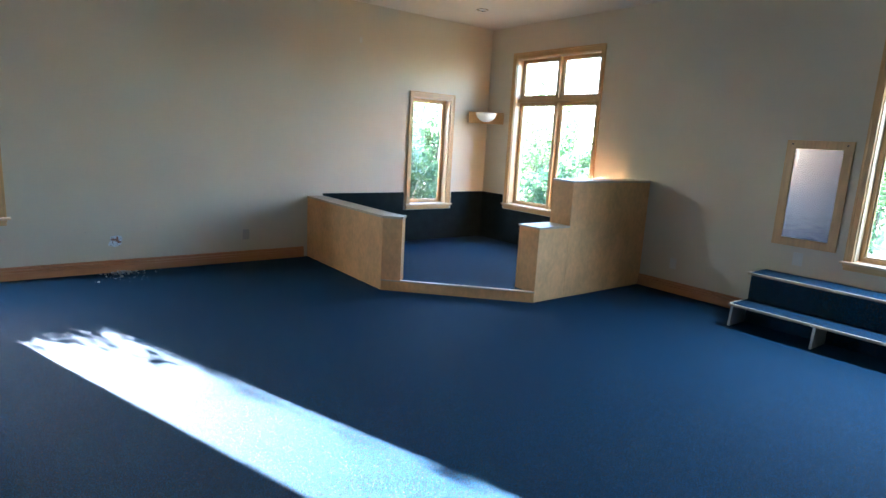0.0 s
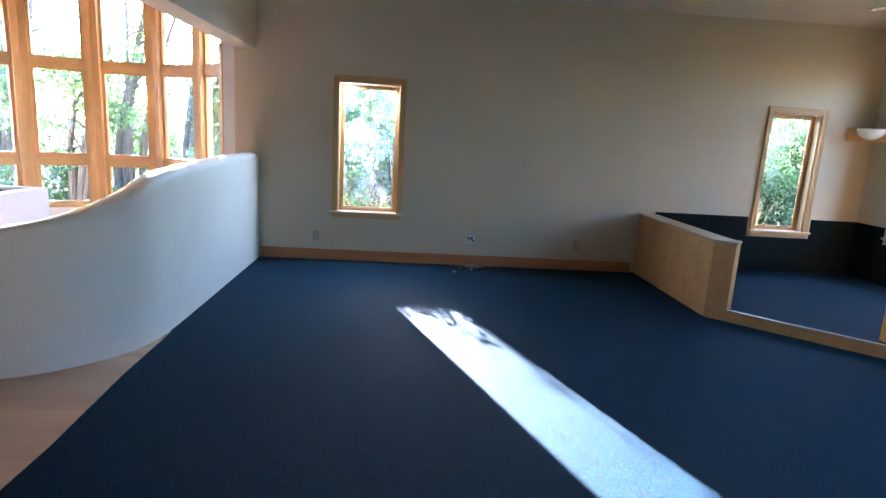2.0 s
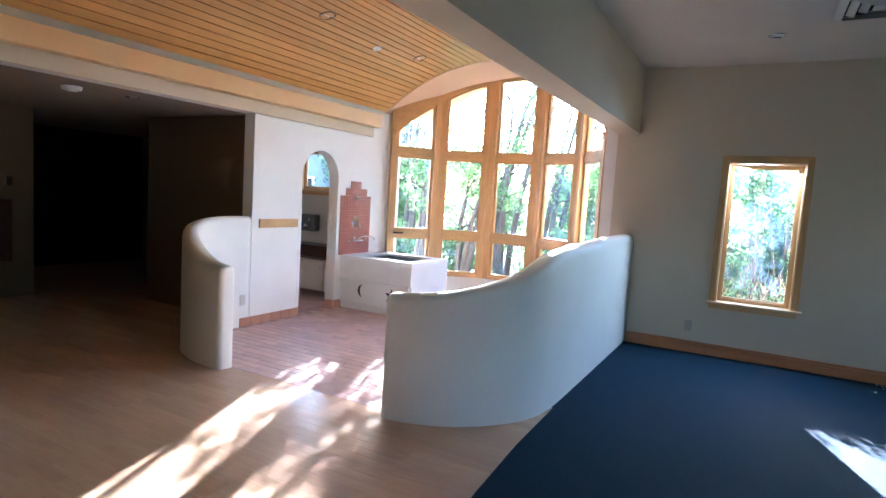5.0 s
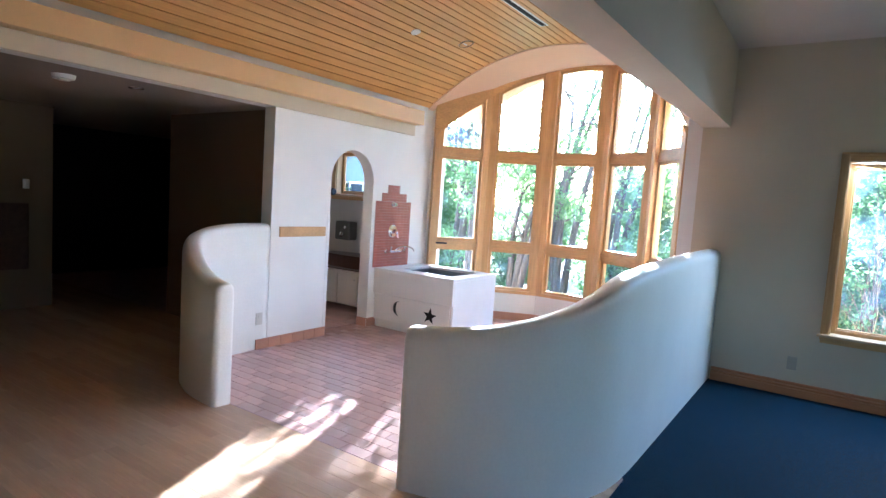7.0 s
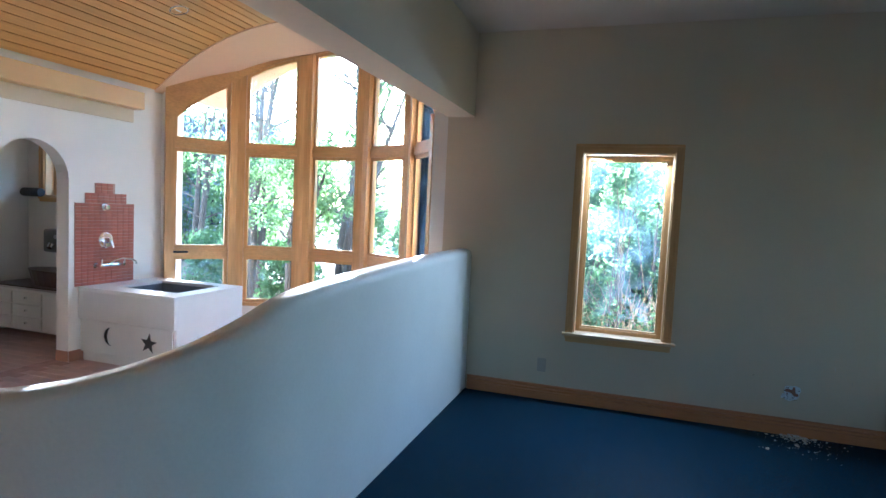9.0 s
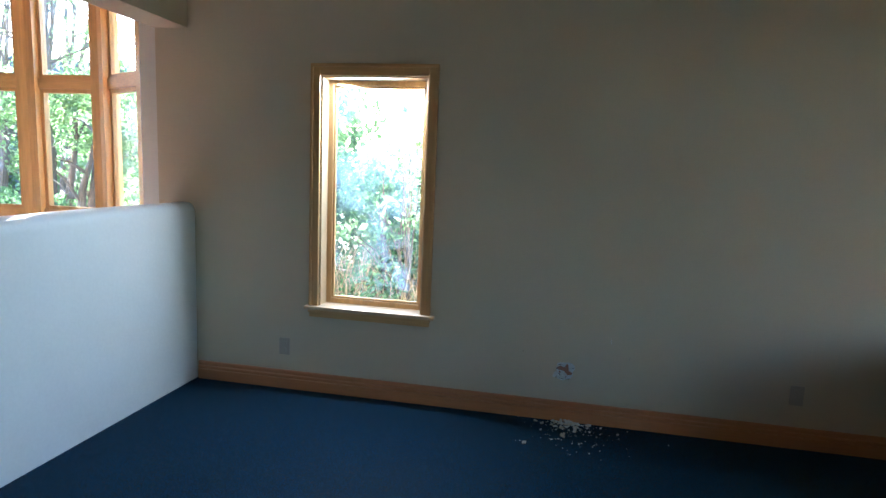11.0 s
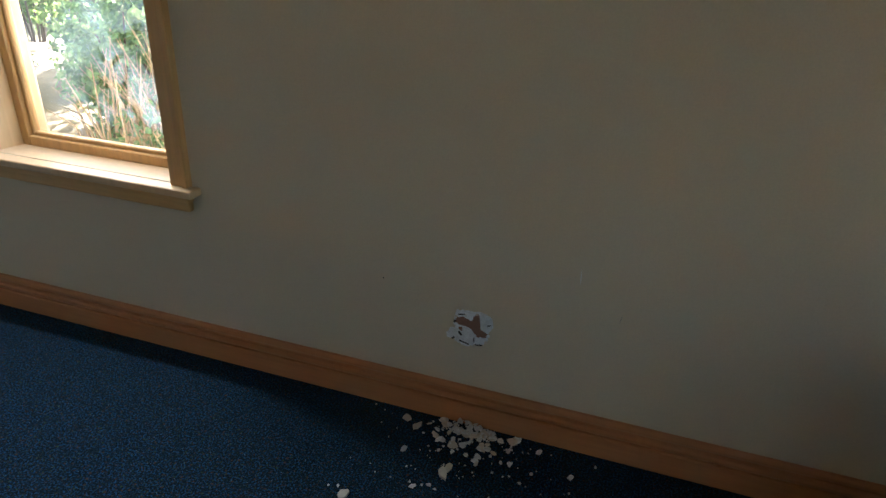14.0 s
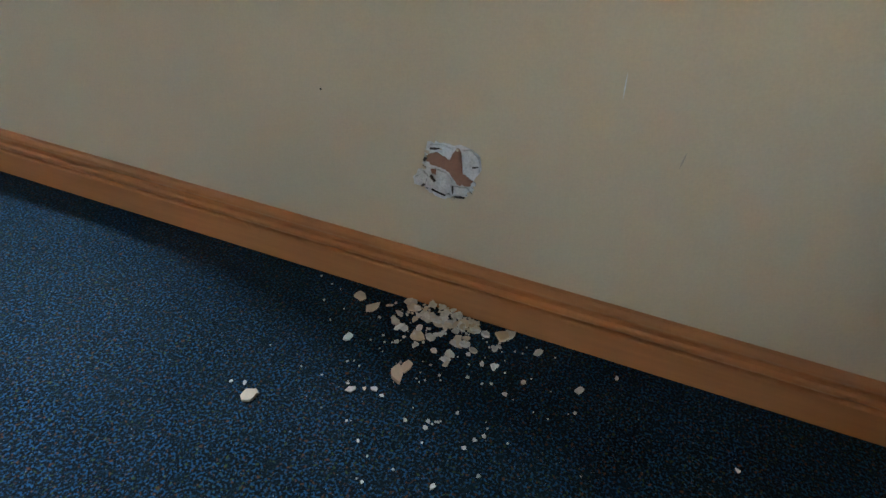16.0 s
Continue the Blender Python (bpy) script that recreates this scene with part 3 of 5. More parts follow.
for k in range(5):
    p, q = BAY[k], BAY[k + 1]
    L = (q - p).length

    def z_head(s, p=p, q=q):
        return head(along(p, q, s, 0).x)

    def z_vault(s, p=p, q=q):
        return vault(along(p, q, s, 0).x) + 0.03

    post = 0.085 if k in (0, 4) else 0.09
    b = bmesh.new()
    f = 0.035
    for lo, hi, top in ((SILL, RAIL_1, 0), (RAIL_1, RAIL_2, 0), (RAIL_2, None, 1)):
        lo2 = lo + (0.0 if lo == SILL else 0.045)
        n = 10 if top else 1
        hi_f = (lambda s: z_head(s)) if top else (lambda s, hi=hi: hi - 0.045)
        lo_f = lambda s, lo2=lo2: lo2
        b = bmesh.new()
        slanted(b, p, q, post, post + f, 0.02, 0.075, lo_f, hi_f)
        slanted(b, p, q, L - post - f, L - post, 0.02, 0.075, lo_f, hi_f)
        slanted(b, p, q, post + f, L - post - f, 0.02, 0.075, lo_f, lambda s, lo2=lo2: lo2 + f)
        for i in range(n):
            s0, s1 = post + f + (L - 2 * post - 2 * f) * i / n, post + f + (L - 2 * post - 2 * f) * (i + 1) / n
            slanted(b, p, q, s0, s1, 0.02, 0.075, lambda s, h=hi_f: h(s) - f, hi_f)
        part("sash", b, TRIM_V, bay)
        b = bmesh.new()
        for i in range(n):
            s0, s1 = post + f + (L - 2 * post - 2 * f) * i / n, post + f + (L - 2 * post - 2 * f) * (i + 1) / n
            slanted(b, p, q, s0, s1, 0.045, 0.051, lambda s, lo2=lo2: lo2 + f, lambda s, h=hi_f: h(s) - f)
        bmesh.ops.remove_doubles(b, verts=b.verts, dist=1e-5)
        pane = part("pane", b, GLASS, bay, "clear glass pane")
        pane.visible_shadow = False
    for w in (RAIL_1, RAIL_2):
        b = bmesh.new()
        slanted(b, p, q, post, L - post, 0.0, 0.09, lambda s, w=w: w - 0.046, lambda s, w=w: w + 0.046)
        part("transom", soften(b, 0.004, 2), TRIM_H, bay)
    b = bmesh.new()
    slanted(b, p, q, 0.0, L, -0.035, 0.11, lambda s: SILL - 0.04, lambda s: SILL + 0.0)
    part("window_sill", soften(b, 0.006, 2), TRIM_H, bay)
    b = bmesh.new()
    for i in range(12):
        slanted(b, p, q, L * i / 12, L * (i + 1) / 12, 0.0, 0.11, z_head, z_vault)
    bmesh.ops.remove_doubles(b, verts=b.verts, dist=1e-5)
    part("head_board", b, TRIM_H, bay)
    b = bmesh.new()
    slanted(b, p, q, 0.0, L, 0.005, 0.12, lambda s: -0.3, lambda s: SILL - 0.04)
    setting("wall_bay", b, WHITE, "low white wall under the bow window", "wall")
    b = bmesh.new()
    slanted(b, p, q, 0.0, L, -0.012, 0.004, lambda s: 0.0, lambda s: 0.1)
    setting("baseboard", soften(b, 0.004, 1), BASETILE, "terracotta tile base along the bay", "baseboard")
    for end in ((0, post) if k == 0 else (0, post)), ((L - post, L)):
        b = bmesh.new()
        slanted(b, p, q, end[0], end[1], -0.035, 0.105, lambda s: SILL, z_head)
        part("post", soften(b, 0.006, 2), TRIM_V, bay)

b = bmesh.new()
c0, c1 = along(BAY[0], BAY[1], 0.10, -0.02), along(BAY[0], BAY[1], 0.24, -0.02)
tube(b, [(c0.x, c0.y, RAIL_1 + 0.005), (c1.x, c1.y, RAIL_1 + 0.005)], 0.012, 8)
c0, c1 = along(BAY[0], BAY[1], 0.10, 0.001), along(BAY[0], BAY[1], 0.13, 0.001)
tube(b, [(c0.x, c0.y, RAIL_1 + 0.005), (along(BAY[0], BAY[1], 0.10, -0.02).x, along(BAY[0], BAY[1], 0.10, -0.02).y, RAIL_1 + 0.005)], 0.012, 8)
part("latch", b, RUBBER, bay, "dark window latch")

# wall strips beside the bay
bm = bmesh.new()
box(bm, BAY[5].x, NORTH + 0.02, -0.3, BEAM_W, NORTH + THICK, 3.4)
setting("wall_bay_east", bm, WHITE, "white wall strip between bow window and beam", "wall")
bm = bmesh.new()
box(bm, WEST - 0.15, 7.12, -0.3, BAY[0].x, 7.34, 3.4)
setting("wall_bay_west", bm, WHITE, "white wall strip beside the bow window", "wall")

# cove box below the vault
bm = bmesh.new()
box(bm, WEST, SOUTH, 2.45, -4.88, 6.74, 2.62)
# The cove's orange is light bounced from the planks, painted in
setting("trim_cove", soften(bm, 0.006, 2), material("cove_paint_orange_bounce", (0.76, 0.50, 0.23), 0.55, dark=0.93, scale=2, fine=120, bump=0.05), "cream painted cove box along the vault, orange bounce in its colour", "trim")
bm = bmesh.new()
box(bm, WEST, SOUTH, LOW, WEST + 0.03, 6.72, 2.449)
setting("trim_header", soften(bm, 0.004, 1), CREAM, "cream painted fascia under the cove box", "trim")

# baseboards
def baseboard(x0, x1, y, label):
    b = bmesh.new()
    prof = [(0, 0), (-0.018, 0), (-0.018, 0.067), (-0.016, 0.070), (-0.007, 0.0715), (-0.007, 0.0765), (-0.016, 0.078), (-0.0185, 0.084), (-0.0185, 0.091), (-0.015, 0.0955), (-0.005, 0.097), (-0.004, 0.1025), (-0.010, 0.105), (-0.0125, 0.112), (-0.0125, 0.120), (-0.009, 0.126), (0, 0.128)]
    ends = [[b.verts.new((x, y + v, w)) for v, w in prof] for x in (x0, x1)]
    for i in range(len(prof)):
        j = (i + 1) % len(prof)
        b.faces.new((ends[0][i], ends[0][j], ends[1][j], ends[1][i]))
    b.faces.new(ends[0])
    b.faces.new(ends[1][::-1])
    return setting("baseboard", b, BASE, label, "baseboard")


baseboard(BEAM_X + 0.05, 3.15, NORTH, "moulded stained fir baseboard along the cream wall")
ob = baseboard(-4.14, -2.80, 0, "moulded stained fir baseboard beside the bench")
ob.matrix_world = pose(EAST, 0, 0, 0, 0, -90)


# ---- low curved walls ----
def curved_wall(name, centre, heights, half, label):
    """A thick plaster wall along a plan line, its top rounded over and of changing height; the last end is rounded."""
    prof = [(-1, None), (-1, -0.075), (-0.93, -0.040), (-0.74, -0.014), (-0.42, -0.002), (0, 0), (0.42, -0.002), (0.74, -0.014), (0.93, -0.040), (1, -0.075), (1, None)]
    b = bmesh.new()
    pts = [Vector(c) for c in centre]
    rings = []

    def ring(c, o, scale, h):
        return [b.verts.new((c.x + o.x * half * s * scale, c.y + o.y * half * s * scale, -0.02 if dz is None else h + dz)) for s, dz in prof]

    for i, c in enumerate(pts):
        d = (pts[min(i + 1, len(pts) - 1)] - pts[max(i - 1, 0)]).normalized()
        o = Vector((-d.y, d.x))
        rings.append(ring(c, o, 1.0, heights[i]))
    for ang in (25, 50, 70, 84):
        a = radians(ang)
        rings.append(ring(pts[-1] + d * half * 0.55 * math.sin(a), o, 0.45 + 0.55 * math.cos(a), heights[-1] - 0.02 * (1 - math.cos(a))))
    for r0, r1 in zip(rings, rings[1:]):
        for i in range(len(prof) - 1):
            b.faces.new((r0[i], r0[i + 1], r1[i + 1], r1[i]))
    b.faces.new(rings[0])
    b.faces.new(rings[-1][::-1])
    return setting(name, b, PLASTER, label, "wall", True)


def smooth_line(keys, n):
    """Points on a soft curve through the keys."""
    ks = [Vector(k) for k in keys]
    ks = [ks[0] * 2 - ks[1], *ks, ks[-1] * 2 - ks[-2]]
    out = []
    for i in range(1, len(ks) - 2):
        for j in range(n):
            t = j / n
            a, c, d, e = ks[i - 1], ks[i], ks[i + 1], ks[i + 2]
            out.append(0.5 * (2 * c + (d - a) * t + (2 * a - 5 * c + 4 * d - e) * t * t + (3 * c - a - 3 * d + e) * t ** 3))
    out.append(ks[-2])
    return out


line = smooth_line([(-1.53, 6.99, 1.25), (-1.53, 6.0, 1.245), (-1.53, 5.0, 1.225), (-1.535, 4.35, 1.19), (-1.58, 4.03, 1.10), (-1.70, 3.80, 1.01), (-1.90, 3.60, 0.935), (-2.12, 3.48, 0.895), (-2.34, 3.42, 0.875)], 6)
curved_wall("wall_half_east", [(p.x, p.y) for p in line], [p.z for p in line], 0.085, "low white plaster wall with a sweeping rounded top")
line = smooth_line([(-5.11, 4.60, 1.21), (-5.10, 4.30, 1.21), (-5.05, 4.02, 1.19), (-4.92, 3.78, 1.15), (-4.70, 3.59, 1.09), (-4.42, 3.47, 0.98), (-4.20, 3.43, 0.90), (-4.04, 3.42, 0.875)], 6)
curved_wall("wall_half_west", [(p.x, p.y) for p in line], [p.z for p in line], 0.075, "curling low white plaster wall with rounded top")


# ---- nook in the corner ----
NX, NY, PT = 3.20, 4.14, 0.20
bm = bmesh.new()
prism(bm, [(NX + 0.02, NORTH - 0.005), (NX + 0.02, 5.26), (4.34, NY + 0.02), (EAST - 0.005, NY + 0.02), (EAST - 0.005, NORTH - 0.005)], 0.002, 0.10)
setting("floor_nook", bm, CARPET, "raised carpeted platform inside the nook", "platform")
step = thing("step_edge", "birch plywood riser with a worn pale nosing", "step", (0, 0, 0))
d = (Vector((4.30, NY)) - Vector((NX, 5.21))).normalized()
o = Vector((d.y, -d.x))
a, c = Vector((NX, 5.21)), Vector((4.30, NY))
bm = bmesh.new()
prism(bm, [a, c, c - o * 0.02, a - o * 0.02], 0.0, 0.098)
part("riser", bm, PLY, step)
bm = bmesh.new()
prism(bm, [a + o * 0.008, c + o * 0.008, c - o * 0.035, a - o * 0.035], 0.098, 0.112)
part("nosing", soften(bm, 0.003, 2), PLYTOP, step, "worn pale wooden nosing")

panel = thing("nook_partition", "low birch plywood partition with a pale cap", "partition", (0, 0, 0))
outline = [(NX, NORTH - 0.001), (NX, 5.21), (NX + 0.14, 5.07), (NX + 0.24, 5.17), (NX + 0.20, 5.27), (NX + PT, NORTH - 0.001)]
bm = bmesh.new()
prism(bm, outline, 0.001, 0.736)
part("body", soften(bm, 0.004, 2), PLY, panel)
bm = bmesh.new()
prism(bm, [(NX - 0.008, NORTH - 0.001), (NX - 0.008, 5.205), (NX + 0.14, 5.058), (NX + 0.25, 5.168), (NX + PT + 0.008, 5.28), (NX + PT + 0.008, NORTH - 0.001)], 0.736, 0.758)
part("cap", soften(bm, 0.004, 2), PLYTOP, panel, "pale worn wooden cap")

panel = thing("stepped_partition", "stepped birch plywood partition with a worn face", "partition", (0, 0, 0))
bm = bmesh.new()
box(bm, 4.30, NY, 0.001, 4.735, NY + 0.27, 0.728)
part("low_body", soften(bm, 0.004, 2), PLY, panel)
bm = bmesh.new()
box(bm, 4.736, NY, 0.001, EAST - 0.001, NY + 0.27, 1.178)
part("tall_body", soften(bm, 0.004, 2), PLY, panel)
bm = bmesh.new()
box(bm, 4.292, NY - 0.008, 0.728, 4.735, NY + 0.278, 0.748)
part("low_cap", soften(bm, 0.004, 2), PLYTOP, panel)
bm = bmesh.new()
box(bm, 4.728, NY - 0.008, 1.178, EAST - 0.001, NY + 0.278, 1.198)
part("tall_cap", soften(bm, 0.004, 2), PLYTOP, panel)

bm = bmesh.new()
box(bm, NX + PT + 0.001, NORTH - 0.012, 0.1, W2[0] - 0.09, NORTH - 0.001, 0.785)
box(bm, W2[0] - 0.09, NORTH - 0.012, 0.1, W2[1] + 0.09, NORTH - 0.001, W2[2] - 0.086)
box(bm, W2[1] + 0.09, NORTH - 0.012, 0.1, EAST - 0.013, NORTH - 0.001, 0.785)
box(bm, EAST - 0.012, W3[1] + 0.09, 0.1, EAST - 0.001, NORTH - 0.001, 0.785)
box(bm, EAST - 0.012, NY + 0.28, 0.1, EAST - 0.001, W3[1] + 0.09, W3[2] - 0.086)
setting("trim_wainscot", bm, GREENBLACK, "dark green felt lining low on the nook walls", "wainscot")

# corner wall lamp
lamp = thing("wall_lamp", "white half-bowl corner lamp on a fir bracket", "wall lamp", (EAST, NORTH, 1.86))
bm = bmesh.new()
prism(bm, [(-0.36, -0.001), (-0.001, -0.36), (-0.022, -0.374), (-0.374, -0.022)], -0.075, 0.085)
part("bracket", soften(bm, 0.003, 2), TRIM_H, lamp, "clear fir bracket board")
bm = bmesh.new()
bmesh.ops.create_uvsphere(bm, u_segments=28, v_segments=16, radius=0.15)
bmesh.ops.delete(bm, geom=[v for v in bm.verts if v.co.z > 0.002], context="VERTS")
bmesh.ops.solidify(bm, geom=list(bm.faces), thickness=0.006)
bmesh.ops.transform(bm, matrix=Matrix.Translation((-0.24, -0.24, 0.075)) @ Matrix.Diagonal((1, 1, 0.86, 1)), verts=bm.verts)
part("bowl", bm, OPAL, lamp, "opal white glass half bowl", True)

# bench of two carpeted tiers
bench = thing("bench", "two-tier blue carpeted bench with pale wood edges", "bench", (0, 0, 0))
BY0, BY1 = 0.35, 2.79
for name, x0, x1, z1 in (("lower_seat", 5.41, 5.735, 0.215), ("upper_seat", 5.70, EAST - 0.02, 0.475)):
    bm = bmesh.new()
    box(bm, x0 + 0.02, BY0, z1 - 0.022, x1, BY1 - 0.018, z1)
    part(name, soften(bm, 0.006, 2), CARPET, bench)
    bm = bmesh.new()
    box(bm, x0, BY0, z1 - 0.024, x0 + 0.0198, BY1, z1 - 0.002)
    box(bm, x0 + 0.02, BY1 - 0.0178, z1 - 0.024, x1, BY1, z1 - 0.002)
    part("edge_strip", soften(bm, 0.003, 2), PLYTOP, bench, "pale wooden edge strip")
bm = bmesh.new()
box(bm, 5.72, BY0, 0.0, 5.74, BY1 - 0.04, 0.45)
part("riser", bm, CARPET, bench)
for y in (BY1 - 0.03, 2.08, 1.38, 0.68):
    bm = bmesh.new()
    prism(bm, [(5.43, 0.0), (5.718, 0.0), (5.718, 0.190), (5.45, 0.190)], y, y + 0.02, Matrix(((1, 0, 0, 0), (0, 0, 1, 0), (0, 1, 0, 0), (0, 0, 0, 1))))
    part("support", soften(bm, 0.002, 1), PLASTIC, bench, "pale painted support panel")
bm = bmesh.new()
box(bm, 5.742, BY1 - 0.04, 0.0, EAST - 0.03, BY1 - 0.02, 0.45)
part("end_panel", bm, CARPET, bench)

# framed mirror
mir = thing("wall_mirror", "scratched acrylic mirror in a clear fir frame", "mirror", (EAST, 2.495, 0.735))
bm = bmesh.new()
box(bm, -0.022, -0.27, 0.0, -0.001, -0.195, 0.965)
box(bm, -0.022, 0.195, 0.0, -0.001, 0.27, 0.965)
box(bm, -0.0218, -0.195, 0.0, -0.001, 0.195, 0.075)
box(bm, -0.0218, -0.195, 0.89, -0.001, 0.195, 0.965)
part("frame", soften(bm, 0.003, 2), TRIM_V, mir)
bm = bmesh.new()
box(bm, -0.010, -0.194, 0.076, -0.002, 0.194, 0.889)
part("mirror_sheet", bm, SILVERED, mir, "clouded acrylic mirror sheet")
for y in (-0.22, 0.22):
    bm = bmesh.new()
    cylinder(bm, 0.008, 0.0, 0.004, Matrix.Translation((-0.022, y, 0.93)) @ pose(0, 0, 0, 0, -90, 0), 10)
    part("screw", bm, RUBBER, mir)


def wall_plate(m, name, label, cat, w=0.075, h=0.118, face="outlet", mat=PLASTIC):
    t = thing(name, label, cat)
    t.matrix_world = m
    b = bmesh.new()
    box(b, -w / 2, -0.007, -h / 2, w / 2, -0.0005, h / 2)
    part("plate", soften(b, 0.003, 2), mat, t)
    for z in ((-0.022, 0.022) if face == "outlet" else (0.0,)):
        b = bmesh.new()
        if face == "outlet":
            cylinder(b, 0.016, 0, 0.003, Matrix.Translation((0, -0.007, z)) @ pose(0, 0, 0, 90), 16)
        else:
            box(b, -0.017, -0.011, -0.033, 0.017, -0.0065, 0.033)
        part("socket" if face == "outlet" else "rocker", b, mat, t)
    return t


E_FACE = lambda y, z: Matrix.Translation((EAST, y, z)) @ pose(0, 0, 0, 0, 0, -90)
wall_plate(Matrix.Translation((-0.775, NORTH, 0.297)), "wall_outlet", "dull tan plastic outlet low on the cream wall", "outlet", mat=TANPLATE)
wall_plate(Matrix.Translation((2.44, NORTH, 0.32)), "wall_outlet", "dull tan plastic outlet low on the cream wall", "outlet", mat=TANPLATE)
wall_plate(E_FACE(3.74, 0.325), "wall_outlet", "ivory plastic outlet on the east wall", "outlet")
wall_plate(E_FACE(2.52, 0.62), "light_switch", "ivory light switch plate beneath the mirror", "switch", 0.085, 0.12, "switch")
wall_plate(Matrix.Translation((WEST, 4.50, 0.30)) @ pose(0, 0, 0, 0, 0, 90), "wall_outlet", "ivory outlet on the white wall", "outlet")
wall_plate(Matrix.Translation((3.88, NORTH, 2.68)) , "wall_sensor", "tiny dark sensor high on the cream wall", "sensor", 0.02, 0.03, "switch")

# ---- ceiling fittings ----
def downlight(x, y, z, label, r=0.075):
    t = thing("ceiling_light", label, "ceiling light", (x, y, z))
    b = bmesh.new()
    prof = [(r, 0.0), (r, -0.006), (r * 0.82, -0.009), (r * 0.78, 0.03), (r * 0.5, 0.05)]
    n = 24
    rings = [[b.verts.new((q * math.cos(2 * math.pi * k / n), q * math.sin(2 * math.pi * k / n), w)) for k in range(n)] for q, w in prof]
    for p0, p1 in zip(rings, rings[1:]):
        for k in range(n):
            b.faces.new((p0[k], p0[(k + 1) % n], p1[(k + 1) % n], p1[k]))
    b.faces.new(rings[-1])
    part("reflector_trim", b, CHROME, t, "bright metal trim ring", True)
    b = bmesh.new()
    cylinder(b, r * 0.45, -0.004, 0.03, Matrix(), 16)
    part("bulb", b, OPAL, t)
    return t


downlight(-0.21, 5.95, CEIL, "unlit recessed downlight in the flat ceiling")
downlight(5.075, 6.11, CEIL, "unlit recessed downlight in the flat ceiling")
for x, y, r in ((-4.06, 4.57, 0.085), (-4.055, 6.30, 0.085)):
    t = downlight(x, y, vault(x) + 0.004, "unlit recessed downlight in the plank vault", r)
    t.rotation_euler = (0, math.atan(vault(x - 0.01) / 0.02 - vault(x + 0.01) / 0.02), 0)
t = thing("smoke_detector", "small white disc detector on the plank vault", "detector", (-4.19, 5.59, vault(-4.19)))
t.rotation_euler = (0, math.atan(vault(-4.20) / 0.02 - vault(-4.18) / 0.02), 0)
bm = bmesh.new()
cylinder(bm, 0.05, -0.012, 0.002, Matrix(), 24)
part("disc", soften(bm, 0.004, 2), LAMINATE, t)
downlight(-5.55, 3.56, LOW, "recessed downlight in the low hallway ceiling", 0.06)
t = thing("smoke_detector", "white smoke detector on the hallway ceiling", "detector", (-5.60, 3.03, LOW))
bm = bmesh.new()
cylinder(bm, 0.075, -0.035, 0.0, Matrix(), 28, 0.085)
part("cover", soften(bm, 0.006, 2), LAMINATE, t)
bm = bmesh.new()
cylinder(bm, 0.04, -0.045, -0.0352, Matrix(), 24)
part("grille", bm, LAMINATE, t)

vent = thing("ceiling_vent", "square four-way metal ceiling diffuser", "vent", (0.44, 5.31, CEIL))
bm = bmesh.new()
box(bm, -0.27, -0.27, -0.003, 0.27, 0.27, -0.001)
part("backing", bm, BLACK, vent)
for k, (r0, r1) in enumerate(((0.285, 0.235), (0.215, 0.165), (0.145, 0.095))):
    bm = bmesh.new()
    for i in range(4):
        q = Matrix.Rotation(i * math.pi / 2, 4, "Z")
        vs = [bm.verts.new(q @ Vector(c)) for c in ((-r0, -r0, -0.006), (r0, -r0, -0.006), (r1, -r1, -0.035), (-r1, -r1, -0.035), (-r0, -r0, -0.002), (r0, -r0, -0.002), (r1, -r1, -0.031), (-r1, -r1, -0.031))]
        for f in ((0, 1, 2, 3), (7, 6, 5, 4), (0, 4, 5, 1), (1, 5, 6, 2), (2, 6, 7, 3), (3, 7, 4, 0)):
            bm.faces.new([vs[j] for j in f])
    part("louvre", bm, VENTMETAL, vent)
bm = bmesh.new()
box(bm, -0.07, -0.07, -0.03, 0.07, 0.07, -0.024)
part("centre_plate", bm, VENTMETAL, vent)
t = thing("ceiling_vent_slot", "long narrow linear air slot in the plank vault", "vent", (-3.155, 5.88, vault(-3.155) - 0.002))
bm = bmesh.new()
box(bm, -0.045, -0.45, -0.006, 0.045, 0.45, 0.0)
part("frame", soften(bm, 0.002, 1), LAMINATE, t)
bm = bmesh.new()
box(bm, -0.025, -0.43, -0.008, 0.025, 0.43, -0.0055)
part("slot", bm, BLACK, t)

# ---- wash corner ----
tub = thing("wash_tub", "white laminate tub surround with moon and star cutouts", "tub", (0, 0, 0))
TX0, TX1, TY0, TY1, TZ = WEST + 0.002, -3.895, 6.13, 7.06, 0.70
BX0, BX1, BY_0, BY_1 = -4.80, -4.06, 6.34, 6.92
bm = bmesh.new()
holed_wall(bm, TX0, TX1, TY0, TY1, [(BX0, BX1, BY_0, BY_1)], lambda a, b, c, d: box(bm, a, c, TZ - 0.03, b, d, TZ))
part("deck", bm, LAMINATE, tub)
bm = bmesh.new()
box(bm, TX0, TY0, 0.40, TX1, TY0 + 0.03, TZ - 0.0302)
box(bm, TX1 - 0.03, TY0 + 0.03, 0.0, TX1, TY1, TZ - 0.0302)
part("upper_apron", soften(bm, 0.003, 1), LAMINATE, tub)
bm = bmesh.new()
box(bm, TX0 + 0.02, TY0 + 0.012, 0.09, TX1 - 0.031, TY0 + 0.03, 0.394)
part("access_panel", soften(bm, 0.003, 1), LAMINATE, tub)
bm = bmesh.new()
box(bm, TX0 + 0.04, TY0 + 0.03, 0.0, TX1 - 0.031, TY0 + 0.05, 0.088)
part("plinth", bm, LAMINATE, tub)
bm = bmesh.new()
